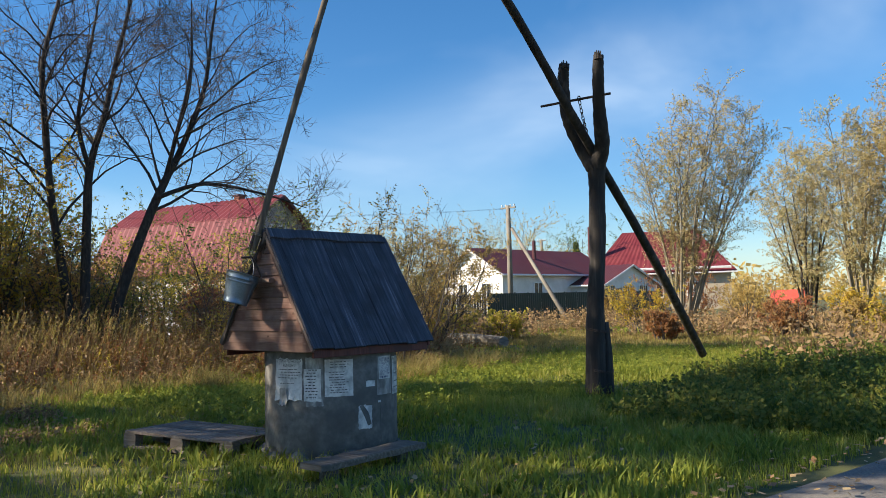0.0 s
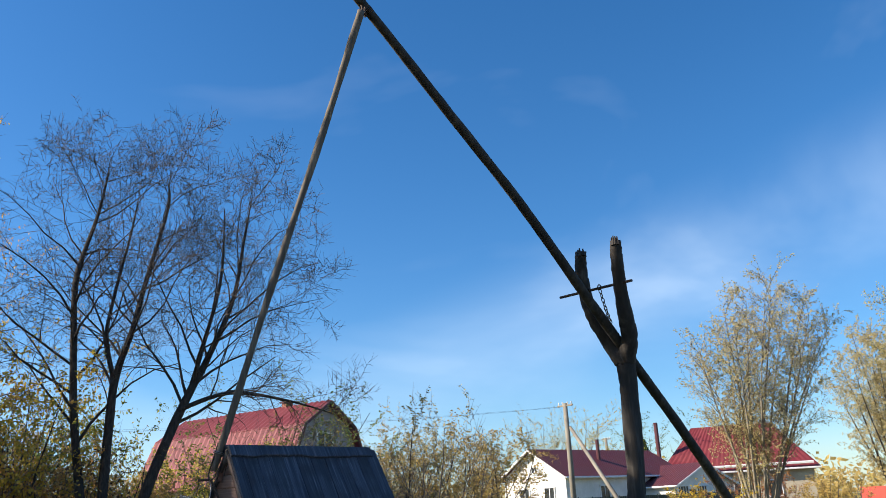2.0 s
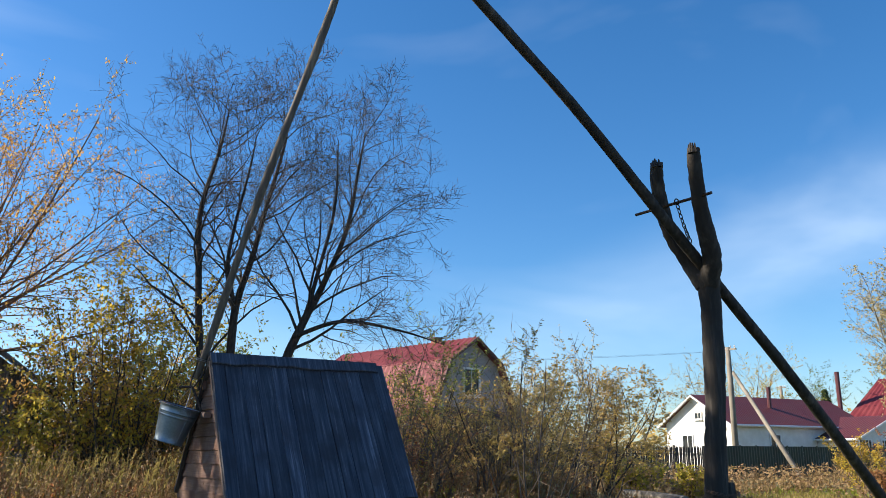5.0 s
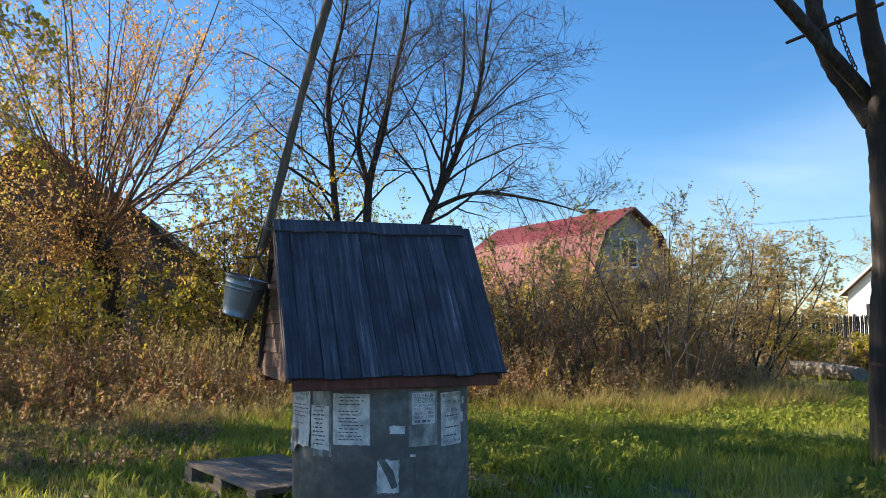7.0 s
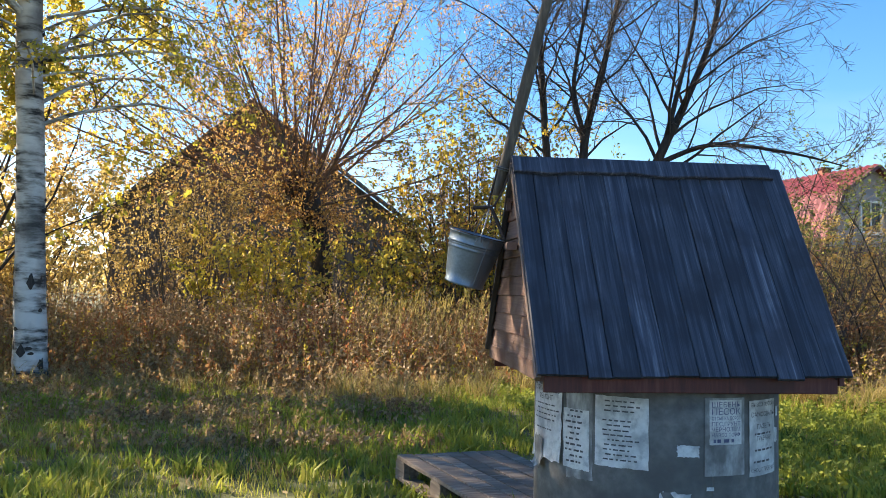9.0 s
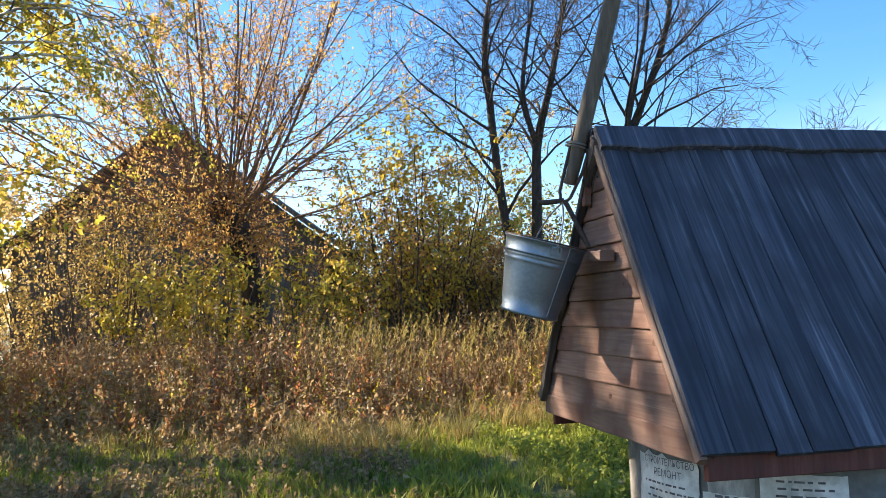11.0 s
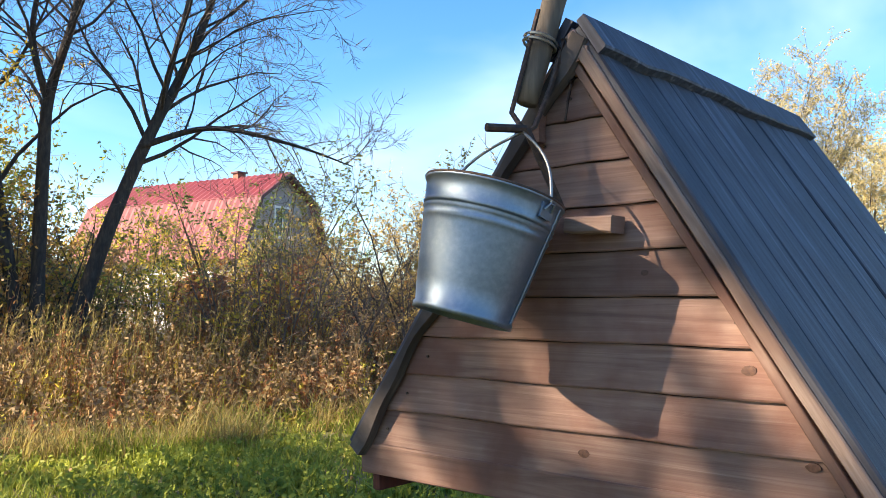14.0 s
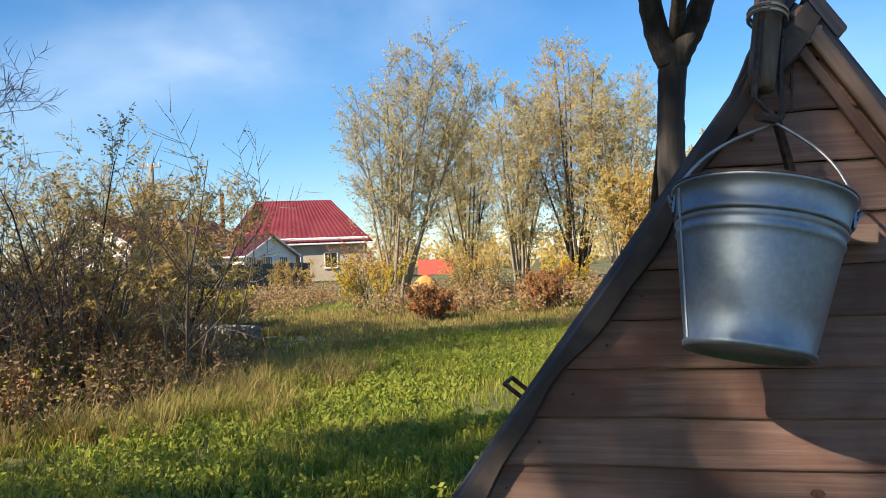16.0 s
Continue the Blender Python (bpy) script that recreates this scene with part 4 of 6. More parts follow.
class Tree:
    """Grows limbs, twigs and leaves into three shapes."""

    def __init__(self, seed):
        self.r = random.Random(seed)
        self.wood, self.twig, self.leaves = Shape(), Shape(), Shape()

    def limb(self, p, d, length, rad, depth, up=0.15, wob=0.25, kids=5, spread=0.75, shrink=0.55, leaf=0, leaf_size=0.05, droop=0.0, tip=0.25, start=0.25, thin=0.0046):
        """A branch from p along d that carries smaller ones; leaf: leaves on each last twig."""
        r = self.r
        n = 5 if depth > 1 else (4 if depth == 1 else 2)
        pts, rads = [p.copy()], [rad]
        d = d.normalized()
        for i in range(n):
            d = (d + rand_dir(r) * wob * 0.5 + Vector((0, 0, up - droop * (i / n))) * 0.5).normalized()
            p = p + d * (length / n)
            pts.append(p.copy())
            rads.append(rad * (1 - (1 - tip) * (i + 1) / n))
        (self.wood if rad > 0.018 else self.twig).tube(pts, rads, 7 if rad > 0.04 else (5 if rad > 0.012 else 3), cap=False)
        if depth > 0:
            for k in range(kids):
                u = start + (1 - start) * (k + r.random()) / kids
                i = min(n - 1, int(u * n))
                q = pts[i].lerp(pts[i + 1], u * n - i)
                dd = (pts[i + 1] - pts[i]).normalized()
                sd = rand_dir(r)
                sd = (sd - dd * sd.dot(dd)).normalized()
                self.limb(q, dd * (1 - spread * 0.6) + sd * spread, length * shrink * (1.1 - 0.45 * u) * r.uniform(0.75, 1.2), max(thin, rads[i] * 0.50), depth - 1, up, wob, max(3, kids - 1), spread,
                          shrink, leaf, leaf_size, droop, tip, 0.22, thin)
        if depth <= 0 and leaf > 0:
            for k in range(int(leaf) + (1 if r.random() < leaf % 1 else 0)):
                u = r.random()
                i = min(n - 1, int(u * n))
                q = pts[i].lerp(pts[i + 1], u * n - i) + rand_dir(r) * leaf_size * 0.6
                a = (rand_dir(r) + Vector((0, 0, -0.5))).normalized()
                self.leaves.leaf(q, a, a.orthogonal().normalized(), leaf_size * r.uniform(0.7, 1.3), leaf_size * 0.33)

    def trunk(self, pts, n=6, seg=9):
        """A trunk through (x, y, z, radius); returns its line and radii."""
        line, rad = spline(pts, n)
        self.wood.tube(line, rad, seg, cap=True, rough=0.05, seed=self.r.randint(0, 99))
        return line, rad

    def branches(self, line, rad, count, length, first=0.25, **kw):
        r = self.r
        for k in range(count):
            u = first + (1 - first) * (k + r.random()) / count
            i = min(len(line) - 2, int(u * (len(line) - 1)))
            d = (line[i + 1] - line[i]).normalized()
            sd = rand_dir(r)
            sd = (sd - d * sd.dot(d)).normalized()
            self.limb(line[i], d * 0.55 + sd * 0.75 + Vector((0, 0, 0.15)), length * (1.15 - 0.55 * u) * r.uniform(0.7, 1.2), max(0.010, rad[i] * 0.42), **kw)

    def make(self, name, label, category, bark, twig, leafs="", group="", base=(0, 0, 0)):
        t = thing(name, label, category, (0, 0, 0), group)
        if self.wood.f:
            part("trunk", self.wood, bark, t, smooth=True)
        if self.twig.f:
            tagged(part("branchwork", self.twig, twig, t), kind="stuff")
        if self.leaves.f:
            tagged(part("crown", self.leaves, leafs, t), kind="stuff")
        return t


def bare_trees():
    kw = dict(depth=3, kids=6, up=0.09, wob=0.48, spread=0.72, shrink=0.60, droop=0.22, thin=0.0048)
    t = Tree(41)
    l, r = t.trunk([(2.62, 11.1, -0.2, 0.125), (2.52, 11.11, 1.0, 0.098), (2.2, 11.22, 3.2, 0.078), (2.06, 11.27, 4.9, 0.066), (2.02, 11.3, 6.2, 0.051), (2.31, 11.24, 7.6, 0.035), (2.45, 11.2, 8.6, 0.011)])
    t.branches(l, r, 24, 2.9, 0.30, **kw)
    t.make("bare_tree", "tall leafless dark tree with fine drooping twigs", "tree", "bark", "dark_twig", group="bare trees")
    t = Tree(42)
    l, r = t.trunk([(2.68, 10.85, -0.2, 0.125), (2.68, 10.85, 1.0, 0.101), (2.72, 10.83, 3.4, 0.086), (2.78, 10.81, 4.2, 0.074), (3.03, 10.75, 5.2, 0.058), (3.25, 10.8, 6.2, 0.047), (3.6, 10.72, 7.9, 0.030), (3.56, 10.74, 8.5, 0.009)])
    t.branches(l, r, 19, 2.7, 0.36, **kw)
    l, r = t.trunk([(2.76, 10.81, 4.0, 0.055), (2.56, 10.89, 4.9, 0.043), (2.62, 10.86, 5.7, 0.035), (2.9, 10.9, 7.2, 0.023), (3.0, 10.9, 8.0, 0.008)])
    t.branches(l, r, 9, 2.5, 0.2, **kw)
    t.make("bare_tree", "tall leafless dark tree with forked trunk", "tree", "bark", "dark_twig", group="bare trees")
    t = Tree(43)
    l, r = t.trunk([(2.9, 10.55, -0.2, 0.133), (3.07, 10.47, 1.0, 0.117), (3.53, 10.27, 2.6, 0.098), (3.92, 10.08, 3.7, 0.082), (4.27, 9.95, 4.5, 0.066), (4.75, 9.85, 5.8, 0.047), (5.0, 9.9, 7.2, 0.030), (5.16, 9.9, 8.2, 0.009)])
    t.branches(l, r, 20, 2.9, 0.36, **kw)
    l, r = t.trunk([(3.95, 10.06, 3.75, 0.055), (4.15, 9.96, 4.7, 0.043), (4.45, 9.85, 6.2, 0.031), (4.5, 9.9, 7.8, 0.009)])
    t.branches(l, r, 9, 2.7, 0.2, **kw)
    l, r = t.trunk([(3.75, 10.1, 3.45, 0.051), (4.6, 9.6, 3.78, 0.039), (5.6, 9.0, 3.6, 0.025), (6.4, 8.5, 3.3, 0.009)])
    t.branches(l, r, 14, 1.8, 0.2, depth=2, kids=7, up=0.06, wob=0.35, spread=0.7, shrink=0.55, droop=0.25)
    t.make("bare_tree", "leaning leafless dark tree with long side branch", "tree", "bark", "dark_twig", group="bare trees")


def pollard():
    """A thick short trunk with a fan of long upright shoots."""
    t = Tree(51)
    l, r = t.trunk([(-2.1, 14.75, -0.2, 0.34), (-2.2, 14.73, 1.6, 0.27), (-2.35, 14.73, 2.6, 0.30), (-2.65, 14.71, 3.3, 0.38), (-2.75, 14.71, 3.75, 0.20)], seg=11)
    stump, t.wood = t.wood, Shape()
    rr = t.r
    for k in range(42):
        a = rr.uniform(0, 6.28318)
        tilt = 0.08 + 1.3 * rr.random() ** 0.75
        d = Vector((math.cos(a) * math.sin(tilt), math.sin(a) * math.sin(tilt) * 0.8, math.cos(tilt)))
        p = Vector((-2.65, 14.71, 3.3)) + Vector((math.cos(a) * 0.3, math.sin(a) * 0.3, rr.uniform(-0.4, 0.35)))
        t.limb(p, d, rr.uniform(4.6, 6.3), rr.uniform(0.024, 0.044), 2, up=0.07, wob=0.15, kids=9, spread=0.55, shrink=0.38, leaf=6.0, leaf_size=0.072, start=0.15)
    for k in range(70):
        a = rr.uniform(0, 6.28318)
        d = Vector((math.cos(a), math.sin(a), rr.uniform(-0.55, 0.5)))
        t.limb(Vector((-2.65, 14.71, rr.uniform(2.5, 3.8))), d, rr.uniform(0.8, 2.2), 0.012, 1, up=0.06, wob=0.3, kids=8, leaf=9, leaf_size=0.07)
    shoots, t.wood = t.wood, stump
    p = t.make("pollard_willow", "pollarded willow with orange autumn leaves on long shoots", "tree", "bark", "twig_red", "leaf_orange")
    tagged(part("shoot_fan", shoots, "twig_red", p), kind="stuff")


def shrub(name, label, seed, x, y, h, w, stems, bark, twig, leafs, leaf=3.0, leaf_size=0.06, depth=2, kids=6, group="", rad=0.022, up=0.12, wob=0.28, lean=0.5):
    t = Tree(seed)
    r = t.r
    for k in range(stems):
        a = r.uniform(0, 6.28318)
        q = r.random() ** 0.5
        p = Vector((x + math.cos(a) * q * w * 0.25, y + math.sin(a) * q * w * 0.25, -0.08))
        d = Vector((math.cos(a) * q * lean, math.sin(a) * q * lean, 1.0))
        t.limb(p, d, h * r.uniform(0.75, 1.08), rad * r.uniform(0.7, 1.2), depth, up=up, wob=wob, kids=kids, spread=0.66, shrink=0.46, leaf=leaf, leaf_size=leaf_size, start=0.15)
    return t.make(name, label, "shrub" if h < 5 else "tree", bark, twig, leafs, group)


def birch(seed=61, dx=0.0, dy=0.0, low=True, label="white-barked birch with yellowing hanging foliage"):
    t = Tree(seed)
    l, r = t.trunk([(x + dx, y + dy, z, q) for x, y, z, q in ((-5.42, 7.16, -0.2, 0.23), (-5.46, 7.15, 0.6, 0.195), (-5.53, 7.12, 2.65, 0.17), (-5.62, 7.08, 4.9, 0.15), (-5.6, 7.1, 7.5, 0.11), (-5.5, 7.0, 10.5, 0.06), (-5.4, 7.0, 12.5, 0.02))], 6, 14)
    rr = t.r
    for k in range(66):
        z = 3.2 + 8.3 * rr.random() ** 0.8
        i = min(len(l) - 2, max(0, int(len(l) * z / 13.0)))
        a = rr.uniform(0, 6.28318)
        ln = (3.4 if z < 5.5 else 3.9) * (1.15 - z / 16)
        t.limb(Vector((l[i].x, l[i].y, z)), Vector((math.cos(a), math.sin(a), 0.55)), ln * rr.uniform(0.7, 1.1), 0.03, 2, up=0.02, wob=0.25, kids=6, spread=0.6, shrink=0.5, leaf=15 if z < 5.2 else 20, leaf_size=0.062 if z < 5.2 else 0.10, droop=0.75)
    for k in range(8 if low else 0):
        a = rr.uniform(-1.1, 1.0)
        t.limb(Vector((-5.4 + dx, 7.1 + dy, rr.uniform(3.6, 6.0))), Vector((math.cos(a), math.sin(a), 0.35)), rr.uniform(2.0, 3.0), 0.025, 2, up=0.0, wob=0.25, kids=6, spread=0.55, shrink=0.55, leaf=8, leaf_size=0.058, droop=0.9)
    if low:
        for k in range(16):
            a = rr.uniform(0, 6.28318)
            t.limb(Vector((-5.5 + dx, 7.1 + dy, rr.uniform(3.3, 6.5))), Vector((math.cos(a), math.sin(a), 0.5)), rr.uniform(1.2, 2.0), 0.02, 2, up=0.0, wob=0.3, kids=6, spread=0.6, shrink=0.5, leaf=10, leaf_size=0.065, droop=0.7)
    for k in range(4 if low else 0):
        a = rr.uniform(1.5, 2.6)
        t.limb(Vector((-5.5 + dx, 7.1 + dy, rr.uniform(3.4, 5.6))), Vector((math.cos(a), math.sin(a), 0.35)), rr.uniform(1.2, 1.9), 0.022, 2, up=0.0, wob=0.3, kids=6, spread=0.6, shrink=0.55, leaf=12, leaf_size=0.08, droop=0.7)
    for k in range(8 if low else 0):
        a = rr.uniform(-2.5, -1.3)
        t.limb(Vector((-5.6 + dx, 7.0 + dy, rr.uniform(4.8, 7.8))), Vector((math.cos(a), math.sin(a), 0.35)), rr.uniform(2.4, 3.6), 0.028, 2, up=0.0, wob=0.28, kids=6, spread=0.6, shrink=0.5, leaf=8, leaf_size=0.075, droop=0.6)
    t.make("birch_tree", label, "tree", "birch_bark", "twig", "leaf_lime", group="birches")


def birch_scars():
    """Black bark scars round the lower birch trunk."""
    s = Shape()
    r = random.Random(65)
    for k in range(70):
        z = 0.1 + 4.4 * r.random() ** 1.6
        c = Vector((-5.44 - 0.035 * z, 7.15, z))
        rad = 0.204 - 0.011 * z if z > 0.6 else 0.222 - 0.03 * z
        a, w, h = r.uniform(0, 6.28), r.uniform(0.15, 0.75), r.uniform(0.02, 0.09) * (1.6 if z < 1.2 else 1)
        top, low = [], []
        for i in range(7):
            u = i / 6
            b = a + (u - 0.5) * w
            e = h * math.sin(3.1416 * u) * r.uniform(0.6, 1.0)
            p = c + Vector((math.cos(b), math.sin(b), 0)) * (rad + 0.004)
            top.append(p + Vector((0, 0, e)))
            low.append(p - Vector((0, 0, e * 0.6)))
        s.loft([low, top], close=False, cap=False)
    return s


bare_trees()
pollard()
birch()
tagged(part("bark_scars", birch_scars(), "bark", bpy.data.objects["birch_tree"]), kind="stuff")
shrub("shade_tree", "dense leafy tree that shades the lawn", 63, -10.0, 7.0, 7.2, 4.6, 14, "bark", "twig", "leaf_lime", 22, 0.16, group="shade trees", rad=0.05, wob=0.35, lean=0.7)
shrub("shade_tree", "leafy yellowing tree beside the birch", 64, -8.9, 9.8, 6.0, 3.6, 12, "bark", "twig", "leaf_lime", 18, 0.13, group="shade trees", rad=0.045, wob=0.35, lean=0.6)
shrub("shade_tree", "brown and yellow tree at the meadow's edge", 66, -10.6, 13.4, 6.5, 4.2, 14, "bark", "twig", "leaf_ochre", 18, 0.13, group="shade trees", rad=0.045, wob=0.35, lean=0.6)
birch(62, -3.5, -3.0, False, "tall birch whose crown shades the well")
G1, G2 = "wild shrubs", "willow thicket"
# undergrowth whose dark leaf colour stands in for the shady hollow
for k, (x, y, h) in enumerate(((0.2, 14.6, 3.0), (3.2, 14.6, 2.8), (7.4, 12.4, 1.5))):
    shrub("undergrowth_shrub", "brown tangled undergrowth below the bare trees, leaves darkened for deep shade", 160 + k, x, y, h, 3.2, 20, "bark", "dark_twig", "leaf_shade", 11, 0.085, group=G1, wob=0.4)
shrub("hazel_shrub", "tall shrub with sparse bright yellow leaves", 71, 0.85, 12.5, 4.6, 2.4, 16, "bark", "twig", "leaf_yellow", 13, 0.088, group=G1, wob=0.22, lean=0.4, kids=7)
shrub("hazel_shrub", "yellow-leaved shrub among weeds", 72, 2.6, 12.0, 2.6, 2.4, 12, "bark", "twig", "leaf_yellow", 4.0, 0.08, group=G1)
shrub("elder_shrub", "leafy lime and yellow shrub under the pollard", 73, -3.0, 12.6, 2.3, 3.2, 16, "twig", "twig", "leaf_lime", 8, 0.095, group=G1)
shrub("elder_shrub", "leafy lime and yellow shrub beside dead grass", 74, -5.0, 13.6, 3.6, 3.8, 22, "twig", "twig", "leaf_ochre", 12, 0.062, group=G1)
shrub("elder_shrub", "greenish yellow shrub behind the birch", 75, -7.6, 13.5, 2.2, 3.0, 14, "twig", "twig", "leaf_ochre", 7, 0.08, group=G1)
shrub("elder_shrub", "brown and yellow shrub in the weeds", 76, -9.8, 11.5, 2.8, 3.2, 16, "twig", "twig", "leaf_ochre", 7, 0.10, group=G1)
shrub("elder_shrub", "small yellow-green shrub in the weeds", 77, -0.8, 12.6, 2.2, 2.4, 13, "twig", "twig", "leaf_lime", 7, 0.085, group=G1)
shrub("thorn_shrub", "sparse twiggy shrub with few yellow leaves", 78, 6.55, 5.95, 2.7, 1.8, 7, "twig", "twig", "leaf_ochre", 0.8, 0.05, group=G1, kids=6, rad=0.02)
shrub("apple_tree", "twiggy bush with small ochre leaves", 79, 7.6, 8.4, 3.0, 2.8, 14, "bark", "twig", "leaf_ochre", 20, 0.062, group=G1, rad=0.024, kids=7, wob=0.45, up=0.05, lean=0.7)
shrub("apple_tree", "old twiggy apple bush with ochre leaves", 80, 9.9, 8.8, 3.2, 3.0, 14, "bark", "twig", "leaf_ochre", 20, 0.062, group=G1, rad=0.024, kids=7, wob=0.45, up=0.05, lean=0.7)
shrub("apple_tree", "pale twiggy bush with thin leaves", 81, 11.6, 11.2, 3.5, 2.8, 12, "bark", "twig", "leaf_willow", 18, 0.066, group=G1, rad=0.024, kids=7, wob=0.45, up=0.05, lean=0.7)
shrub("thorn_shrub", "bare grey twiggy bush in the weeds", 82, 5.2, 8.0, 2.2, 2.0, 13, "twig", "twig", "leaf_red", 0.7, 0.05, group=G1, rad=0.016)
shrub("thorn_shrub", "bare grey twiggy bush before the bushes", 83, 6.4, 7.2, 2.3, 2.0, 12, "twig", "twig", "leaf_red", 0.7, 0.05, group=G1, rad=0.016)
shrub("rusty_shrub", "low shrub with rusty red leaves", 84, 5.6, 9.9, 1.7, 2.4, 14, "twig_red", "twig_red", "leaf_red", 7, 0.08, group=G1)
shrub("rusty_shrub", "low shrub with rusty and yellow leaves", 85, 4.6, 8.6, 1.4, 2.2, 14, "twig_red", "twig_red", "leaf_yellow", 4, 0.075, group=G1)
shrub("green_shrub", "young tree with green and yellow leaves", 86, 8.6, 14.4, 4.4, 2.6, 11, "bark", "twig", "leaf_green", 14, 0.085, group=G1, rad=0.035)
shrub("green_shrub", "low green leafy shrub before the fence", 87, 13.6, 11.2, 1.0, 2.2, 14, "twig", "twig", "leaf_lime", 8, 0.09, group=G1)
shrub("green_shrub", "low green leafy shrub by the log", 88, 15.4, 10.6, 0.9, 2.4, 14, "twig", "twig", "leaf_lime", 8, 0.09, group=G1)
shrub("hazel_shrub", "orange-leaved shrub behind the bare trees", 89, 0.6, 15.5, 3.6, 3.0, 14, "bark", "twig", "leaf_orange", 4.5, 0.09, group=G1)
shrub("elder_shrub", "dull green shrub behind the bare trees", 90, 4.4, 13.4, 1.9, 3.2, 15, "bark", "dark_twig", "leaf_green", 5, 0.08, group=G1)
shrub("elder_shrub", "twiggy orange-leaved shrub below the bare trees", 91, 1.6, 13.6, 3.4, 3.2, 18, "bark", "dark_twig", "leaf_orange", 6, 0.08, group=G1, wob=0.4)
shrub("hazel_shrub", "orange and brown shrub below the bare trees", 92, 3.4, 12.3, 2.6, 2.8, 15, "bark", "twig", "leaf_orange", 7, 0.08, group=G1, wob=0.4)
shrub("elder_shrub", "dark green and brown undergrowth shrub", 93, 2.6, 16.5, 4.0, 4.2, 18, "bark", "twig", "leaf_green", 12, 0.10, group=G1, wob=0.4)
shrub("elder_shrub", "brownish undergrowth shrub behind the weeds", 94, 5.4, 16.8, 2.4, 4.0, 18, "bark", "twig", "leaf_ochre", 12, 0.10, group=G1, wob=0.4)
shrub("hazel_shrub", "yellow-leaved sapling by the garden fence", 95, 10.6, 18.5, 3.0, 2.6, 10, "bark", "twig", "leaf_lime", 8, 0.10, group=G1, wob=0.4)
shrub("hazel_shrub", "yellow-green leafy shrub before the red-roofed house", 96, 7.1, 15.6, 3.1, 2.6, 15, "bark", "twig", "leaf_lime", 11, 0.085, group=G1, wob=0.35)
shrub("rusty_shrub", "low bright orange shrub by the garden fence", 97, 8.6, 17.0, 1.5, 2.0, 13, "twig_red", "twig_red", "leaf_orange", 10, 0.085, group=G1)
shrub("thorn_shrub", "tall bare pale twiggy bush in the weeds", 98, 4.7, 8.3, 2.7, 1.9, 16, "twig", "twig", "leaf_ochre", 0.8, 0.05, group=G1, rad=0.016)
shrub("elder_shrub", "twiggy shrub with dull leaves beside the garden", 99, 10.4, 15.2, 3.0, 2.8, 14, "bark", "twig", "leaf_ochre", 8, 0.075, group=G1, wob=0.4)
# willow thicket beyond the post
def willow(label, seed, x, y, h, w, stems, bark, leafs, lean=(0.0, 0.0), size=0.08, each=9, shoots=22, low=0.24):
    """Many stems that rise from one foot and fan out into a soft crown of short leafy shoots."""
    t = Tree(seed)
    r = t.r
    for k in range(stems):
        a, q = 6.28318 * (k + r.random()) / stems, r.random() ** 0.6
        top = Vector((lean[0] + math.cos(a) * q * w * 0.42, lean[1] + math.sin(a) * q * w * 0.42, h * (1.0 - 0.30 * q * q) * r.uniform(0.88, 1.0)))
        foot = Vector((x + math.cos(a) * 0.25, y + math.sin(a) * 0.25, -0.1))
        line = [foot + Vector((top.x * u ** 1.25 + 0.06 * h / 8 * math.sin(7 * u + k), top.y * u ** 1.25 + 0.06 * h / 8 * math.sin(6 * u + 2 * k), top.z * u)) for u in [i / 9 for i in range(10)]]
        rad = [0.055 * (h / 8) * (1 - 0.86 * i / 9) for i in range(10)]
        t.wood.tube(line, rad, 6, cap=False)
        for n in range(shoots):
            u = low + (1 - low) * ((n + r.random()) / shoots) ** 0.8
            i = min(8, int(u * 9))
            p = line[i].lerp(line[i + 1], u * 9 - i)
            b = r.uniform(0, 6.28318)
            d = Vector((math.cos(b) * 0.8, math.sin(b) * 0.8, r.uniform(0.35, 1.1)))
            t.limb(p, d, (0.75 + 0.65 * math.sin(3.1416 * min(1, u * 0.95))) * h / 8 * r.uniform(0.7, 1.2), 0.011, 1, up=0.12, wob=0.3, kids=6, spread=0.6, shrink=0.55, leaf=each, leaf_size=size, droop=0.35, start=0.1)
    return t.make("willow_tree", label, "tree", bark, "twig", leafs, G2)


willow("slender many-stemmed willow with thin yellowing leaves", 100, 25.0, 9.1, 9.2, 6.2, 14, "pale_stem", "leaf_willow", (0.0, -1.2), 0.085, 13, 26, 0.24)
for k, (x, y, h, w, lf, st) in enumerate(((44.5, 11.0, 10.2, 6.5, "leaf_willow", 11), (42.5, 7.6, 12.0, 6.0, "leaf_willow", 11), (43.5, 4.6, 13.4, 7.0, "leaf_ochre", 12),
                                             (42.0, 2.2, 12.2, 6.0, "leaf_willow", 11), (38.0, 0.6, 6.2, 5.0, "leaf_ochre", 10), (36.0, -2.6, 6.8, 5.0, "leaf_willow", 10))):
    willow("grey-brown twiggy willow with yellowing crown" if lf == "leaf_willow" else "ochre-leaved willow in the thicket", 101 + k, x, y, h, w, st, "pale_stem" if k % 2 else "bark", lf, (0.0, 0.0), 0.125, 12, 24, 0.14)
for k, (x, y, h) in enumerate(((23.5, 6.0, 1.7), (21.0, 8.6, 1.6), (29, 11.0, 2.2), (33.0, 17.0, 1.6), (26.0, 3.2, 1.3), (19.0, 3.0, 1.0), (18.0, 0.5, 1.0), (15.5, -0.6, 1.0), (16.5, 5.5, 0.8), (24, -1, 2.4))):
    shrub("brown_bush", "low brown and yellow bush at the thicket", 120 + k, x, y, h, h * 1.4, 13, "twig", "twig", ("leaf_ochre", "leaf_yellow", "leaf_red")[k % 3], 11, 0.07, group="low bushes")
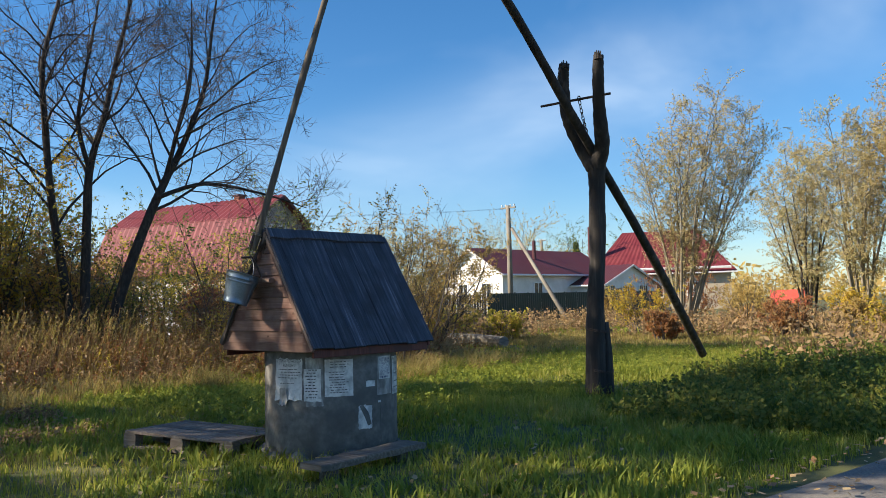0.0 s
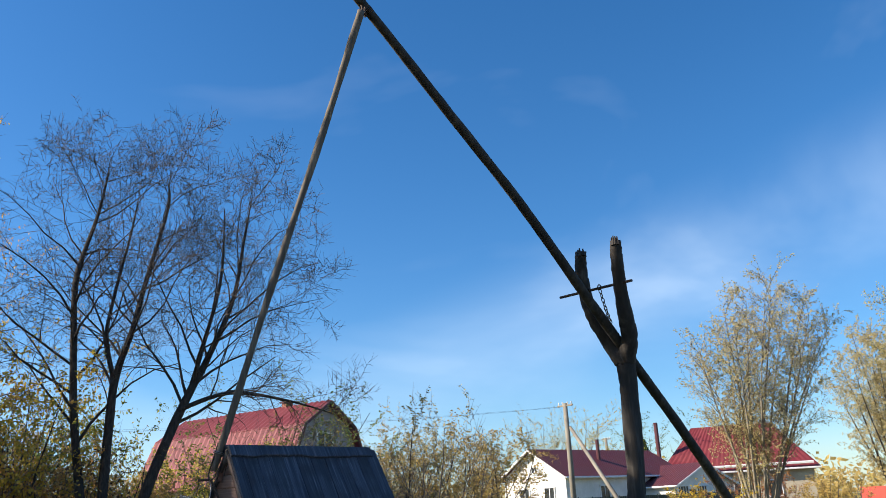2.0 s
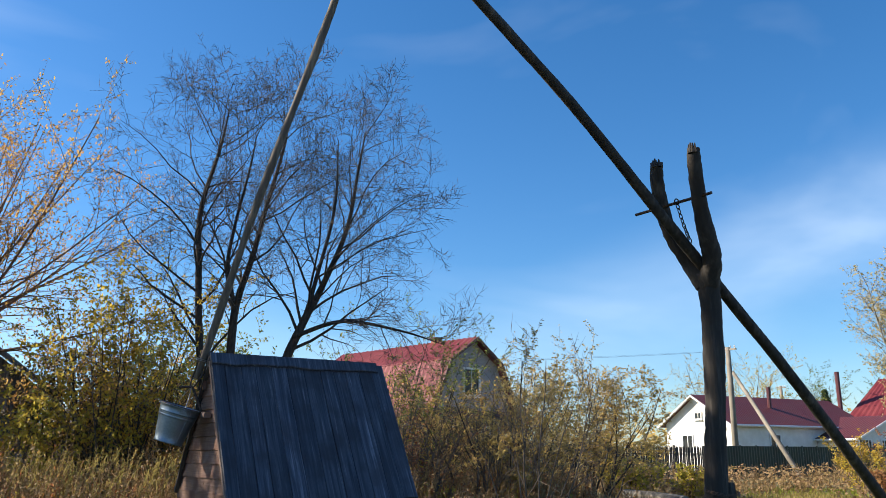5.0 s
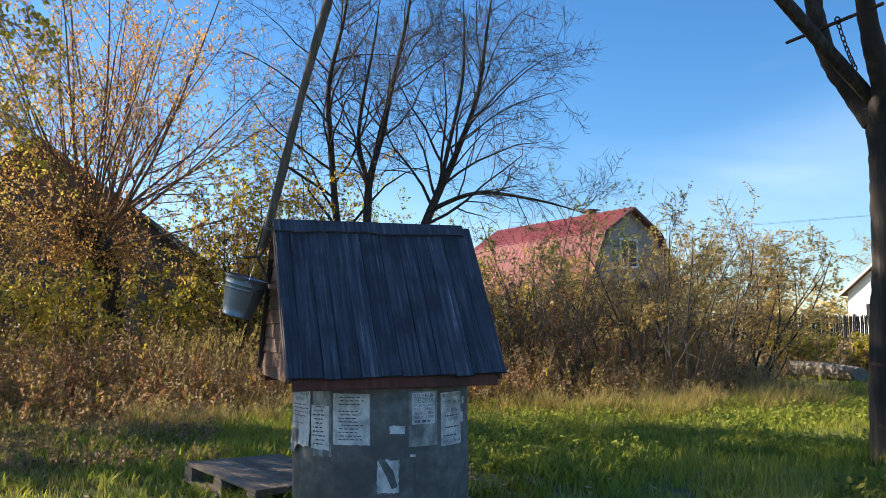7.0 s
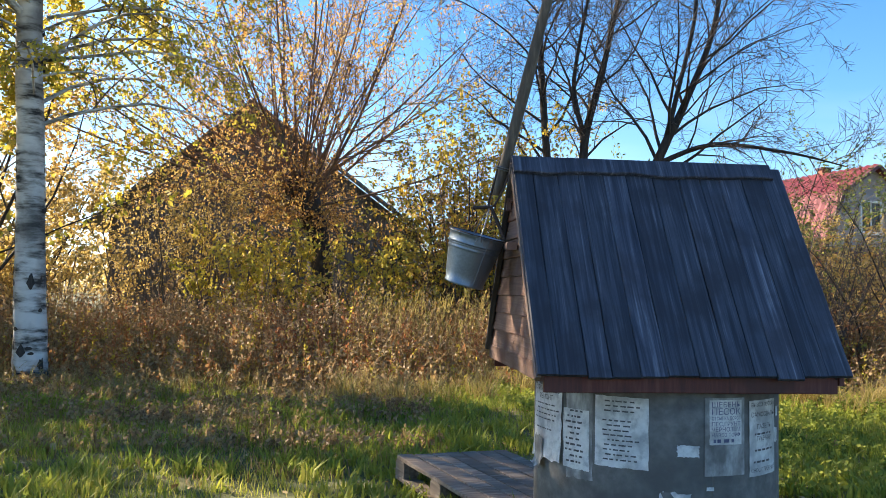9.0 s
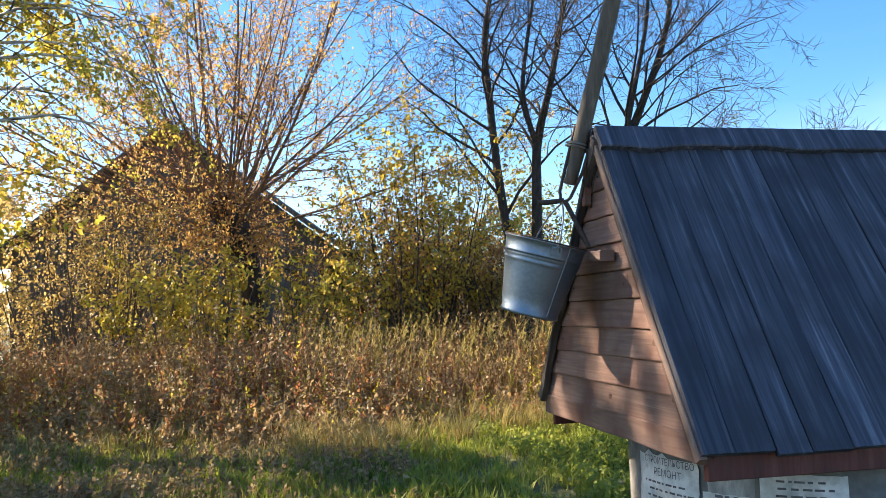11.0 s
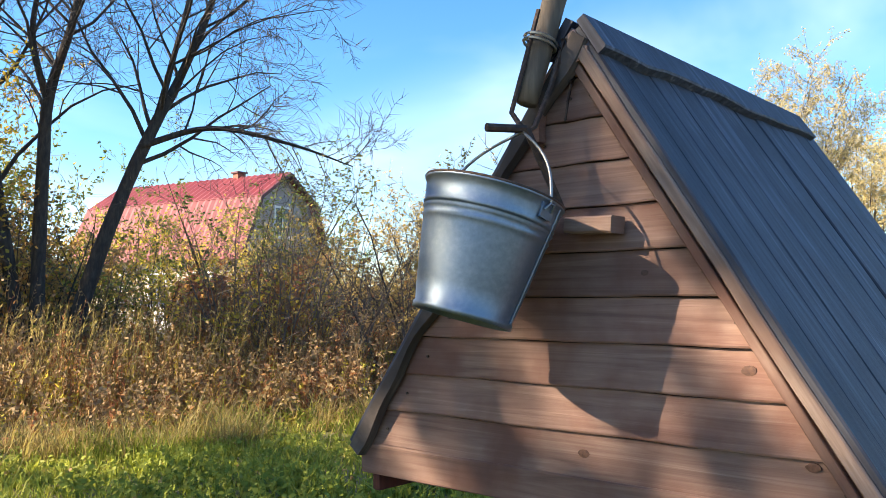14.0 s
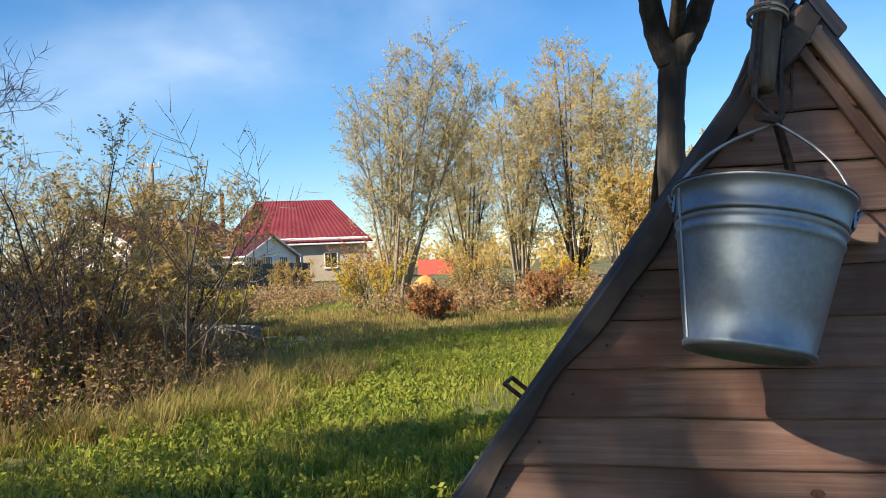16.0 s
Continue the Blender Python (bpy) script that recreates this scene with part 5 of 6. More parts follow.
for k, (x, y, h, lf) in enumerate(((46, -9.5, 7.0, "leaf_yellow"), (38, -4.5, 6.0, "leaf_lime"), (58, -16, 8.0, "leaf_yellow"), (66.0, 48.8, 9.5, "leaf_yellow"), (74.0, 58.2, 11.0, "leaf_willow"), (72, 44, 8.5, "leaf_green"),
                                   (-12, 22, 5.0, "leaf_ochre"), (-16, 18, 5.5, "leaf_orange"), (-19, 13, 6, "leaf_ochre"), (24, 33, 5.0, "leaf_ochre"), (28, 36, 5.5, "leaf_green"), (13.5, 20, 2.0, "leaf_ochre"), (9.5, 18, 1.6, "leaf_red"))):
    shrub("garden_tree", "autumn garden tree with yellowing crown", 140 + k, x, y, h, h * 0.6, 9, "bark", "twig", lf, 18, 0.14, 2, 7, "garden trees", 0.06, 0.12, 0.25, 0.55)


def spruce(x, y, h):
    """A small dark conifer: whorls of drooping limbs that shorten towards the tip."""
    t = Tree(170)
    r = t.r
    t.wood.tube([(x, y, -0.2), (x, y, h)], [0.16, 0.015], 7)
    for k in range(26):
        z = 0.8 + (h - 0.9) * k / 25
        for j in range(8):
            a = r.uniform(0, 6.28318)
            t.limb(Vector((x, y, z)), Vector((math.cos(a), math.sin(a), -0.05)), 0.15 + 1.9 * (1 - z / h) * r.uniform(0.8, 1.1), 0.014, 1, up=-0.05, wob=0.15, kids=7, spread=0.5, shrink=0.4, leaf=7, leaf_size=0.20, start=0.15)
    t.make("spruce_tree", "small dark green spruce behind the houses", "tree", "bark", "dark_twig", "leaf_spruce")


spruce(85.0, 53.3, 8.6)


# ---------------------------------------------------------------- houses and fences
def corrugated(parent, name, a, b, c, d, material, step=0.35, lift=0.05):
    """A ribbed roof sheet over the quad a-b (ridge) and d-c (eave)."""
    a, b, c, d = map(Vector, (a, b, c, d))
    nrm = (b - a).cross(d - a).normalized()
    if nrm.z < 0:
        nrm = -nrm
    n = max(4, int((b - a).length / step))
    top, low, t2, l2 = [], [], [], []
    for i in range(2 * n + 1):
        u = i / (2 * n)
        o = nrm * (lift if i % 2 else 0.0)
        top.append(a.lerp(b, u) + o)
        low.append(d.lerp(c, u) + o)
        t2.append(a.lerp(b, u) - nrm * 0.06)
        l2.append(d.lerp(c, u) - nrm * 0.06)
    s = Shape().loft([t2, top, low, l2, t2], close=False, cap=False)
    return part(name, s, material, parent)


def window(parent, o, xa, w, h, inset=0.02, bars_v=1):
    """A framed window standing on a wall; xa runs along the wall, the outside is on xa x up."""
    xa = Vector(xa).normalized()
    out = xa.cross(Vector((0, 0, 1)))
    m = basis(o, xa, Vector((0, 0, 1)), out)
    s = Shape()
    t = 0.09
    for c, sz in (((0, t / 2, 0.02), (w, t, 0.10)), ((0, h - t / 2, 0.02), (w, t, 0.10)), ((-w / 2 + t / 2, h / 2, 0.02), (t, h - 2 * t, 0.10)), ((w / 2 - t / 2, h / 2, 0.02), (t, h - 2 * t, 0.10))):
        s.box(c, sz)
    for k in range(bars_v):
        s.box(((k + 1) / (bars_v + 1) * w - w / 2, h / 2, 0.018), (0.05, h - 2 * t, 0.05))
    f = part("window", s, "window_frame", parent, "", m)
    part("pane", Shape().box((0, h / 2, 0.004), (w - 0.1, h - 0.1, 0.012)), "pane", f)
    part("sill", Shape().box((0, -0.03, 0.06), (w + 0.1, 0.05, 0.16)), "window_frame", f)
    return f


def red_house():
    h = thing("gambrel_house", "village house with faded red gambrel metal roof", "house")
    P, g, q = Vector((19.4, 27.4, 0)), Vector((0.976, 0.226, 0)), Vector((-0.226, 0.976, 0))
    L = 10.0
    prof = [(-2.95, 2.85), (-1.75, 5.45), (0, 6.60), (1.75, 5.45), (2.95, 2.85)]

    def at(u, z, v):
        return P + g * u + q * v + Vector((0, 0, z))
    # upper gable wall, with thickness
    for v0, name in ((0.0, "gable_wall"), (L - 0.2, "rear_gable_wall")):
        s = Shape()
        ring = [at(u * 0.985, z - 0.03, v0) for u, z in prof] + []
        back = [p + q * 0.2 for p in ring]
        s.loft([ring, back])
        part(name, s, "lilac_wall", h, "grey siding gable")
    s = Shape()
    s.loft([[at(-2.6, -0.3, 0.05), at(2.6, -0.3, 0.05), at(2.6, -0.3, L - 0.05), at(-2.6, -0.3, L - 0.05)], [at(-2.6, 2.95, 0.05), at(2.6, 2.95, 0.05), at(2.6, 2.95, L - 0.05), at(-2.6, 2.95, L - 0.05)]])
    part("lower_wall", s, "cream_wall", h, "cream masonry ground floor")
    # siding laths
    s = Shape()
    for k in range(16):
        z = 3.05 + 0.2 * k
        hw = 2.9 - (z - 2.85) * 0.48 if z < 5.35 else max(0.1, 1.7 - (z - 5.35) * 1.55)
        s.add([tuple(at(-hw, z, -0.012)), tuple(at(hw, z, -0.012)), tuple(at(hw, z + 0.03, 0.0)), tuple(at(-hw, z + 0.03, 0.0)), tuple(at(-hw, z, 0.01)), tuple(at(hw, z, 0.01))], [(0, 1, 2, 3), (0, 4, 5, 1)])
    part("siding_laths", s, "lilac_wall", h)
    for (u0, z0), (u1, z1), mt in ((prof[1], prof[0], "pink_metal"), (prof[2], prof[1], "red_metal"), (prof[2], prof[3], "red_metal"), (prof[3], prof[4], "pink_metal")):
        corrugated(h, "roof_sheet", at(u0, z0 + 0.06, -0.35), at(u0, z0 + 0.06, L + 0.3), at(u1 * 1.03, z1, L + 0.3), at(u1 * 1.03, z1, -0.35), mt)
    s = Shape()
    for (u0, z0), (u1, z1) in zip(prof, prof[1:]):
        a, b = at(u0, z0, -0.36), at(u1, z1, -0.36)
        m = (a + b) / 2
        s.tube([a, b], 0.09, 4)
    part("verge_board", s, "maroon_metal", h)
    s = Shape().loft([[at(-2.9, 3.0, -0.45), at(2.9, 3.0, -0.45), at(2.9, 3.22, 0.0), at(-2.9, 3.22, 0.0)], [at(-2.9, 2.92, -0.45), at(2.9, 2.92, -0.45), at(2.9, 2.92, 0.0), at(-2.9, 2.92, 0.0)]])
    part("skirt_roof", s, "maroon_metal", h)
    window(h, at(-0.1, 3.85, -0.02), g, 1.15, 1.35)
    window(h, at(-0.9, 1.1, 0.03), g, 1.2, 1.4)
    window(h, at(1.2, 1.1, 0.03), g, 1.1, 1.4)
    for v in (2.0, 4.6, 7.2):
        window(h, at(-2.63, 1.1, v), -q, 1.1, 1.3)
    s = Shape().box((0, 0, -0.2), (0.4, 0.4, 0.9))
    ch = part("chimney", s, "brick", h, "", Matrix.Translation(at(0.1, 6.6, 2.6)))
    part("chimney_cap", Shape().box((0, 0, 0.28), (0.55, 0.55, 0.07)), "maroon_metal", ch)
    # low white garage before the house
    gr = thing("white_garage", "low white plastered outbuilding with pale roof", "outbuilding")
    c = P - g * 4.6 + q * 0.5
    s = Shape().box((c.x, c.y, 0.45), (2.2, 2.6, 1.5), Matrix.Rotation(0.22, 3, "Z"))
    part("wall", s, "white_wall", gr)
    part("roof", Shape().box((c.x, c.y, 1.24), (2.5, 2.9, 0.09), Matrix.Rotation(0.22, 3, "Z")), "grey_roof", gr)


def gable_house(name, label, C, ux, uy, W, L, eave, ridge, wall, roof, over=0.45, wins=(), gwins=(), hip=0.0):
    """C: near corner; ux along the ridge (length L), uy across (width W)."""
    h = thing(name, label, "house")
    ux, uy, C = Vector(ux).normalized(), Vector(uy).normalized(), Vector(C)

    def at(a, b, z):
        return C + ux * a + uy * b + Vector((0, 0, z))
    s = Shape()
    t = 0.25
    prof = [(0, -0.3), (W, -0.3), (W, eave), (W / 2, eave + 0.01 if hip else ridge - 0.08), (0, eave)]
    for a in (0, L - t):
        part("gable_wall", Shape().loft([[at(a, b, z) for b, z in prof], [at(a + t, b, z) for b, z in prof]]), wall, h)
    for b in (0, W - t):
        part("side_wall", Shape().loft([[at(t, b, -0.3), at(t, b + t, -0.3), at(t, b + t, eave), at(t, b, eave)], [at(L - t, b, -0.3), at(L - t, b + t, -0.3), at(L - t, b + t, eave), at(L - t, b, eave)]]), wall, h)
    dz = (ridge - eave) / (W / 2) * over
    for b0, sg in ((-over, 1), (W + over, -1)):
        corrugated(h, "roof_sheet", at(hip - over, W / 2, ridge), at(L + over - hip, W / 2, ridge), at(L + over, b0, eave - dz), at(-over, b0, eave - dz), roof, 0.26, 0.03)
    for a, ar in ((-over, hip - over), (L + over, L + over - hip)) if hip else ():
        corrugated(h, "hip_sheet", at(ar, W / 2 - 0.05, ridge), at(ar, W / 2 + 0.05, ridge), at(a, W + over, eave - dz), at(a, -over, eave - dz), roof, 0.026, 0.03)
    s = Shape()
    for a in () if hip else (-over,):
        s.tube([at(a, -over, eave - dz - 0.1), at(a, W / 2, ridge - 0.1), at(a, W + over, eave - dz - 0.1)], 0.1, 4)
    if not hip:
        part("verge_board", s, "window_frame", h)
    part("gutter", Shape().tube([at(-over, -over, eave - dz - 0.06), at(L + over, -over, eave - dz - 0.06)], 0.09, 5), "window_frame", h)
    for a, z, w, hh in wins:
        window(h, at(a, -0.02, z), ux, w, hh)
    for b, z, w, hh in gwins:
        window(h, at(-0.02, b, z), -uy, w, hh)
    return h, at


def white_house():
    h, at = gable_house("white_house", "low white village house with maroon metal roof", (48.6, 36.7, 0), (0.998, -0.07, 0), (0.07, 0.998, 0), 7.0, 15.0, 3.75, 5.85, "white_wall", "maroon_metal",
                        0.5, [(4.5, 1.3, 1.2, 1.5)], [(1.8, 1.3, 1.2, 1.5), (4.6, 1.3, 1.2, 1.5), (3.3, 3.9, 0.8, 0.6)])
    # wing with its own low white gable and glazed porch
    w, at2 = gable_house("porch_wing", "white glazed porch wing with low maroon roof", (57.5, 32.6, 0), (0.07, 0.998, 0), (0.998, -0.07, 0), 8.5, 4.5, 2.6, 4.3, "white_wall", "maroon_metal",
                         0.35, [], [])
    for k in range(3):
        window(w, at2(-0.02, 1.0 + 2.6 * k, 1.2), (0.998, -0.07, 0), 1.5, 1.25, bars_v=3)
    part("door", Shape().box((0, 0, 1.05), (0.9, 0.08, 2.1)), "maroon_metal", w, "", Matrix.Translation(at2(-0.03, 2.3, 0)))
    part("stove_pipe", Shape().tube([at(6.5, 2.0, 4.4), at(6.5, 2.0, 6.6)], 0.16, 8), "maroon_metal", h)


def big_red_house():
    u = Vector((0.482, -0.876, 0))
    v = Vector((0.876, 0.482, 0))
    h, at = gable_house("red_roof_house", "large house under a bright red metal roof", Vector((66.2, 38.9, 0)), u, v, 9.5, 13.0, 4.1, 8.1, "cream_wall", "red_metal", 0.6,
                        [(2.5, 1.2, 1.3, 1.5), (6, 1.2, 1.3, 1.5), (9.5, 1.2, 1.3, 1.5)], [], hip=3.4)
    part("gutter_strip", Shape().tube([at(0, -0.7, 4.0), at(13.0, -0.7, 4.0)], 0.13, 5), "window_frame", h)
    part("smoke_pipe", Shape().tube([at(-0.4, 1.2, 3.5), at(-0.4, 1.2, 8.6)], 0.2, 8), "maroon_metal", h, "tall dark red smoke pipe")


def barn():
    """A grey sheet-roofed barn behind the pollard, seen on its gable."""
    h = thing("old_barn", "old plank barn under a grey sheet roof", "barn")
    # gable profile along g, ridge along q
    A, g, q = Vector((-10.9, 27.5, 0)), Vector((0.985, -0.17, 0)), Vector((0.17, 0.985, 0))
    W, L, e, rz = 11.5, 8.0, 3.7, 8.0

    def at(a, b, z):
        return A + g * a + q * b + Vector((0, 0, z))
    prof = [(0.3, -0.3), (W - 0.3, -0.3), (W - 0.3, e), (W / 2, rz - 0.15), (0.3, e)]
    part("barn_wall", Shape().loft([[at(a, 0.2, z) for a, z in prof], [at(a, L - 0.2, z) for a, z in prof]]), "old_planks", h)
    k = 0
    x = 0.3
    while x < W - 0.4:
        top = e + (rz - e) * (1 - abs(x + 0.15 - W / 2) / (W / 2)) - 0.3
        c = at(x + 0.15, 0.18, top / 2)
        part("wall_plank", Shape().box((0, 0, 0), (0.285, 0.04, top), Matrix.Rotation(-0.17, 3, "Z")), "old_planks", h, "", Matrix.Translation(c))
        x += 0.3
    for b0 in (-0.5, W + 0.5):
        z = e - 0.4
        corrugated(h, "roof_sheet", at(W / 2, -0.5, rz), at(W / 2, L + 0.4, rz), at(b0, L + 0.4, z), at(b0, -0.5, z), "grey_roof", 0.3, 0.06)
    s = Shape().tube([at(-0.5, -0.5, e - 0.45), at(W / 2, -0.5, rz - 0.06), at(W + 0.5, -0.5, e - 0.45)], 0.08, 4)
    part("verge_board", s, "old_planks", h)
    # low dark lean-to beside it
    d = thing("dark_shed", "low dark plank shed behind shrubs", "shed")
    part("shed_wall", Shape().box((3.4, 18.3, 0.9), (5.5, 2.5, 2.0)), "old_planks", d)
    part("shed_roof", Shape().box((3.4, 18.1, 2.05), (6.1, 3.4, 0.12), Matrix.Rotation(0.14, 3, "X")), "grey_roof", d)
    d = thing("far_shed", "dark gabled shed behind the birch", "shed")
    A2 = Vector((-17.5, 22.0, 0))
    pr = [(0, -0.3), (5.2, -0.3), (5.2, 2.0), (2.6, 3.7), (0, 2.0)]
    part("shed_wall", Shape().loft([[A2 + Vector((a, 0, z)) for a, z in pr], [A2 + Vector((a, 4, z)) for a, z in pr]]), "old_planks", d)
    for b0 in (-0.4, 5.6):
        corrugated(d, "roof_sheet", A2 + Vector((2.6, -0.4, 3.85)), A2 + Vector((2.6, 4.4, 3.85)), A2 + Vector((b0, 4.4, 1.8)), A2 + Vector((b0, -0.4, 1.8)), "grey_roof", 0.3)


def fences():
    f = thing("picket_fence", "dark weathered picket fence before the gardens", "fence")
    pick = Shape()
    pick.loft([[(-0.045, -0.012, 0), (0.045, -0.012, 0), (0.045, 0.012, 0), (-0.045, 0.012, 0)], [(-0.045, -0.012, 1.5), (0.045, -0.012, 1.5), (0.045, 0.012, 1.5), (-0.045, 0.012, 1.5)],
               [(-0.01, -0.012, 1.6), (0.01, -0.012, 1.6), (0.01, 0.012, 1.6), (-0.01, 0.012, 1.6)]])
    me = pick.mesh("picket", "picket")
    a, b = Vector((13.4, 24.2, 0)), Vector((34.0, 26.45, 0))
    n = 150
    ang = math.degrees(math.atan2(b.y - a.y, b.x - a.x))
    r = random.Random(3)
    for i in range(n):
        p = a.lerp(b, i / (n - 1))
        part("picket", me, None, f, "", pose(p.x, p.y, 0.05 + r.uniform(-0.03, 0.03), 0, r.uniform(-2, 2), ang))
    for z in (0.5, 1.25):
        part("rail", Shape().tube([a + Vector((0, 0.05, z)), b + Vector((0, 0.05, z))], 0.04, 4), "picket", f)
    for i in range(9):
        p = a.lerp(b, i / 8)
        part("post", Shape().box((p.x, p.y + 0.1, 0.8), (0.1, 0.1, 1.8)), "picket", f)
    f = thing("sheet_fence", "dark green corrugated metal fence", "fence")
    a, b = Vector((34.2, 26.4, 0)), Vector((52.0, 24.4, 0))
    n = 15
    for i in range(n):
        p0, p1 = a.lerp(b, i / n), a.lerp(b, (i + 0.985) / n)
        rows = []
        nr = (p1 - p0).normalized().cross(Vector((0, 0, 1)))
        top, low = [], []
        for k in range(13):
            p = p0.lerp(p1, k / 12) + nr * (0.03 if k % 2 else 0)
            low.append(p + Vector((0, 0, -0.1)))
            top.append(p + Vector((0, 0, 1.7)))
        part("fence_sheet", Shape().loft([low, top], close=False, cap=False), "green_sheet", f)
        part("fence_post", Shape().box((p0.x - nr.x * 0.06, p0.y - nr.y * 0.06, 0.8), (0.06, 0.06, 1.9)), "green_sheet", f)
    # low white garden fence before the red house
    f = thing("garden_fence", "low white garden fence with grey rails", "fence")
    a, b = Vector((9.5, 22.6, 0)), Vector((13.4, 24.2, 0))
    for i in range(9):
        p = a.lerp(b, i / 8)
        part("post", Shape().box((p.x, p.y, 0.6), (0.08, 0.08, 1.3)), "white_wall", f)
    for z in (0.75, 1.1):
        part("rail", Shape().tube([a + Vector((0, 0, z)), b + Vector((0, 0, z))], 0.05, 4), "white_wall", f)
    part("white_sheet", Shape().box((14.5, 23.6, 0.9), (1.3, 0.06, 0.9), Matrix.Rotation(0.2, 3, "Z")), "white_wall", f, "leaning white sheet")


def utility_pole(x, y, h, brace=None, label="weathered wooden utility pole with cross arm"):
    p = thing("utility_pole", label, "utility pole", group="utility poles")
    part("pole", Shape().tube([(x, y, -0.3), (x + 0.02, y, h * 0.5), (x, y, h)], [0.19, 0.17, 0.14], 9), "grey_pole", p, smooth=True)
    part("cross_arm", Shape().box((x, y, h - 0.15), (0.09, 1.2, 0.1)), "grey_pole", p)
    for k in (-0.5, -0.2, 0.2, 0.5):
        part("insulator", Shape().tube([(x, y + k, h - 0.1), (x, y + k, h + 0.02), (x, y + k, h + 0.08)], [0.02, 0.05, 0.03], 6), "ceramic", p)
    if brace:
        part("brace", Shape().tube([brace, (x + 0.1, y - 0.15, h * 0.80)], [0.14, 0.10], 8), "grey_pole", p, "leaning brace pole", smooth=True)
    return p


red_house()
white_house()
big_red_house()
barn()
fences()
utility_pole(37.26, 27.07, 7.4, (34.3, 20.6, -0.2), "weathered utility pole with leaning brace")
utility_pole(70, 48, 8.0)
utility_pole(62, -16.5, 7.5)
# wires between the poles
for k, dy in enumerate((-0.5, 0.2, 0.5)):
    pts = [Vector((37.26, 27.07 + dy, 7.2)).lerp(Vector((70, 48 + dy, 8.0)), u) - Vector((0, 0, 1.1 * 4 * u * (1 - u))) for u in [i / 16 for i in range(17)]]
    solid("power_line", Shape().tube(pts, 0.007, 3), "iron", "thin overhead power line", "cable", group="power lines")
    pts = [Vector((37.26, 27.07 + dy, 7.2)).lerp(Vector((-20, 48 + dy, 7.2)), u) - Vector((0, 0, 1.3 * 4 * u * (1 - u))) for u in [i / 16 for i in range(17)]]
    solid("power_line", Shape().tube(pts, 0.004, 3), "iron", "thin overhead power line", "cable", group="power lines")
# fallen log
solid("fallen_log", Shape().tube([(12.25, 7.85, 0.14), (12.45, 8.9, 0.17), (12.75, 10.3, 0.16)], [0.16, 0.17, 0.18], 10, rough=0.05), "log_wood", "grey fallen log lying in the grass", "log")
# orange heap and red sheet far off in the garden
hp = Shape()
rows = []
for i in range(6):
    a = i / 5
    rr = 0.75 * (1 - a) ** 0.6 + 0.05
    rows.append([(37.2 + rr * math.cos(t) * (1 + 0.15 * math.sin(3 * t)), 11.6 + rr * math.sin(t), 0.75 * a) for t in [6.28318 * k / 14 for k in range(14)]])
solid("tarpaulin_heap", hp.loft(rows), "orange_tarp", "small heap under an orange tarpaulin", "heap", smooth=True)
rs = Shape().box((55.7, 16.1, 1.0), (0.3, 2.6, 1.1))
solid("red_sheet", rs, "red_sheet", "red painted sheet metal panel in a garden", "panel")

# far woodland all round, low on the horizon
def far_woods():
    s = Shape()
    r = random.Random(77)
    for k in range(2400):
        a = r.uniform(0, 6.28318)
        d = r.uniform(115, 190)
        h = r.uniform(3, 7) * (1.25 if r.random() < 0.15 else 1)
        c = Vector((d * math.cos(a), d * math.sin(a), h * r.uniform(0.15, 0.8)))
        for j in range(26):
            q = c + rand_dir(r) * h * 0.45
            q.z = max(0, q.z)
            t = rand_dir(r)
            o = t.orthogonal().normalized()
            l = r.uniform(0.3, 0.75)
            s.add([tuple(q), tuple(q + t * l + o * l * 0.5), tuple(q + t * l * 1.8), tuple(q + t * l - o * l * 0.6)], [(0, 1, 2, 3)])
    solid("far_woodland", s, "leaf_ochre", "distant autumn treeline on the horizon", "woodland", "stuff")


far_woods()


# ---------------------------------------------------------------- grass, weeds, fallen leaves
def blade(s, p, h, w, lean, a):
    d = Vector((math.cos(a), math.sin(a), 0))
    sd = Vector((-d.y, d.x, 0)) * w
    m = p + d * lean * 0.35 + Vector((0, 0, h * 0.6))
    t = p + d * lean + Vector((0, 0, h))
    k = len(s.v)
    s.v.extend((tuple(p - sd), tuple(p + sd), tuple(m + sd * 0.7), tuple(m - sd * 0.7), tuple(t)))
    s.f.extend(((k, k + 1, k + 2, k + 3), (k + 3, k + 2, k + 4)))


def weed_edge(x):
    """Where the mown grass ends and the tall weeds begin."""
    return 5.9 + 0.35 * math.sin(x * 0.9) + 0.25 * math.sin(x * 2.3 + 1) - (0.25 * (x - 1.5) if 1.5 < x < 5.5 else (1.0 if x >= 5.5 else 0)) + (0.6 if x < -3 else 0)


def in_road(x, y):
    return y < -3.30 - 0.10 * min(max(0, x), 6)


def grass_patch(name, label, material, count, x0, x1, y0, y1, hmin, hmax, seed, keep, width=0.0035, tuft=6, lean=0.5):
    s = Shape()
    r = random.Random(seed)
    n = 0
    while n < count:
        x, y = r.uniform(x0, x1), r.uniform(y0, y1)
        if in_road(x, y) or math.hypot(x - 0.06, y - 0.06) < 0.56 or not keep(x, y, r):
            continue
        v = 0.6 + 0.8 * max(0, min(1, 0.5 + 0.9 * noise.noise(Vector((x * 0.8, y * 0.8, seed)))))
        z = rough_z(x, y)
        for j in range(tuft):
            h = r.uniform(hmin, hmax) * v
            p = Vector((x + r.gauss(0, 0.03), y + r.gauss(0, 0.03), z - 0.01))
            blade(s, p, h, width * r.uniform(0.7, 1.4), h * r.uniform(0.1, lean), r.uniform(0, 6.28318))
            n += 1
    return solid(name, s, material, label, "grass", "stuff")


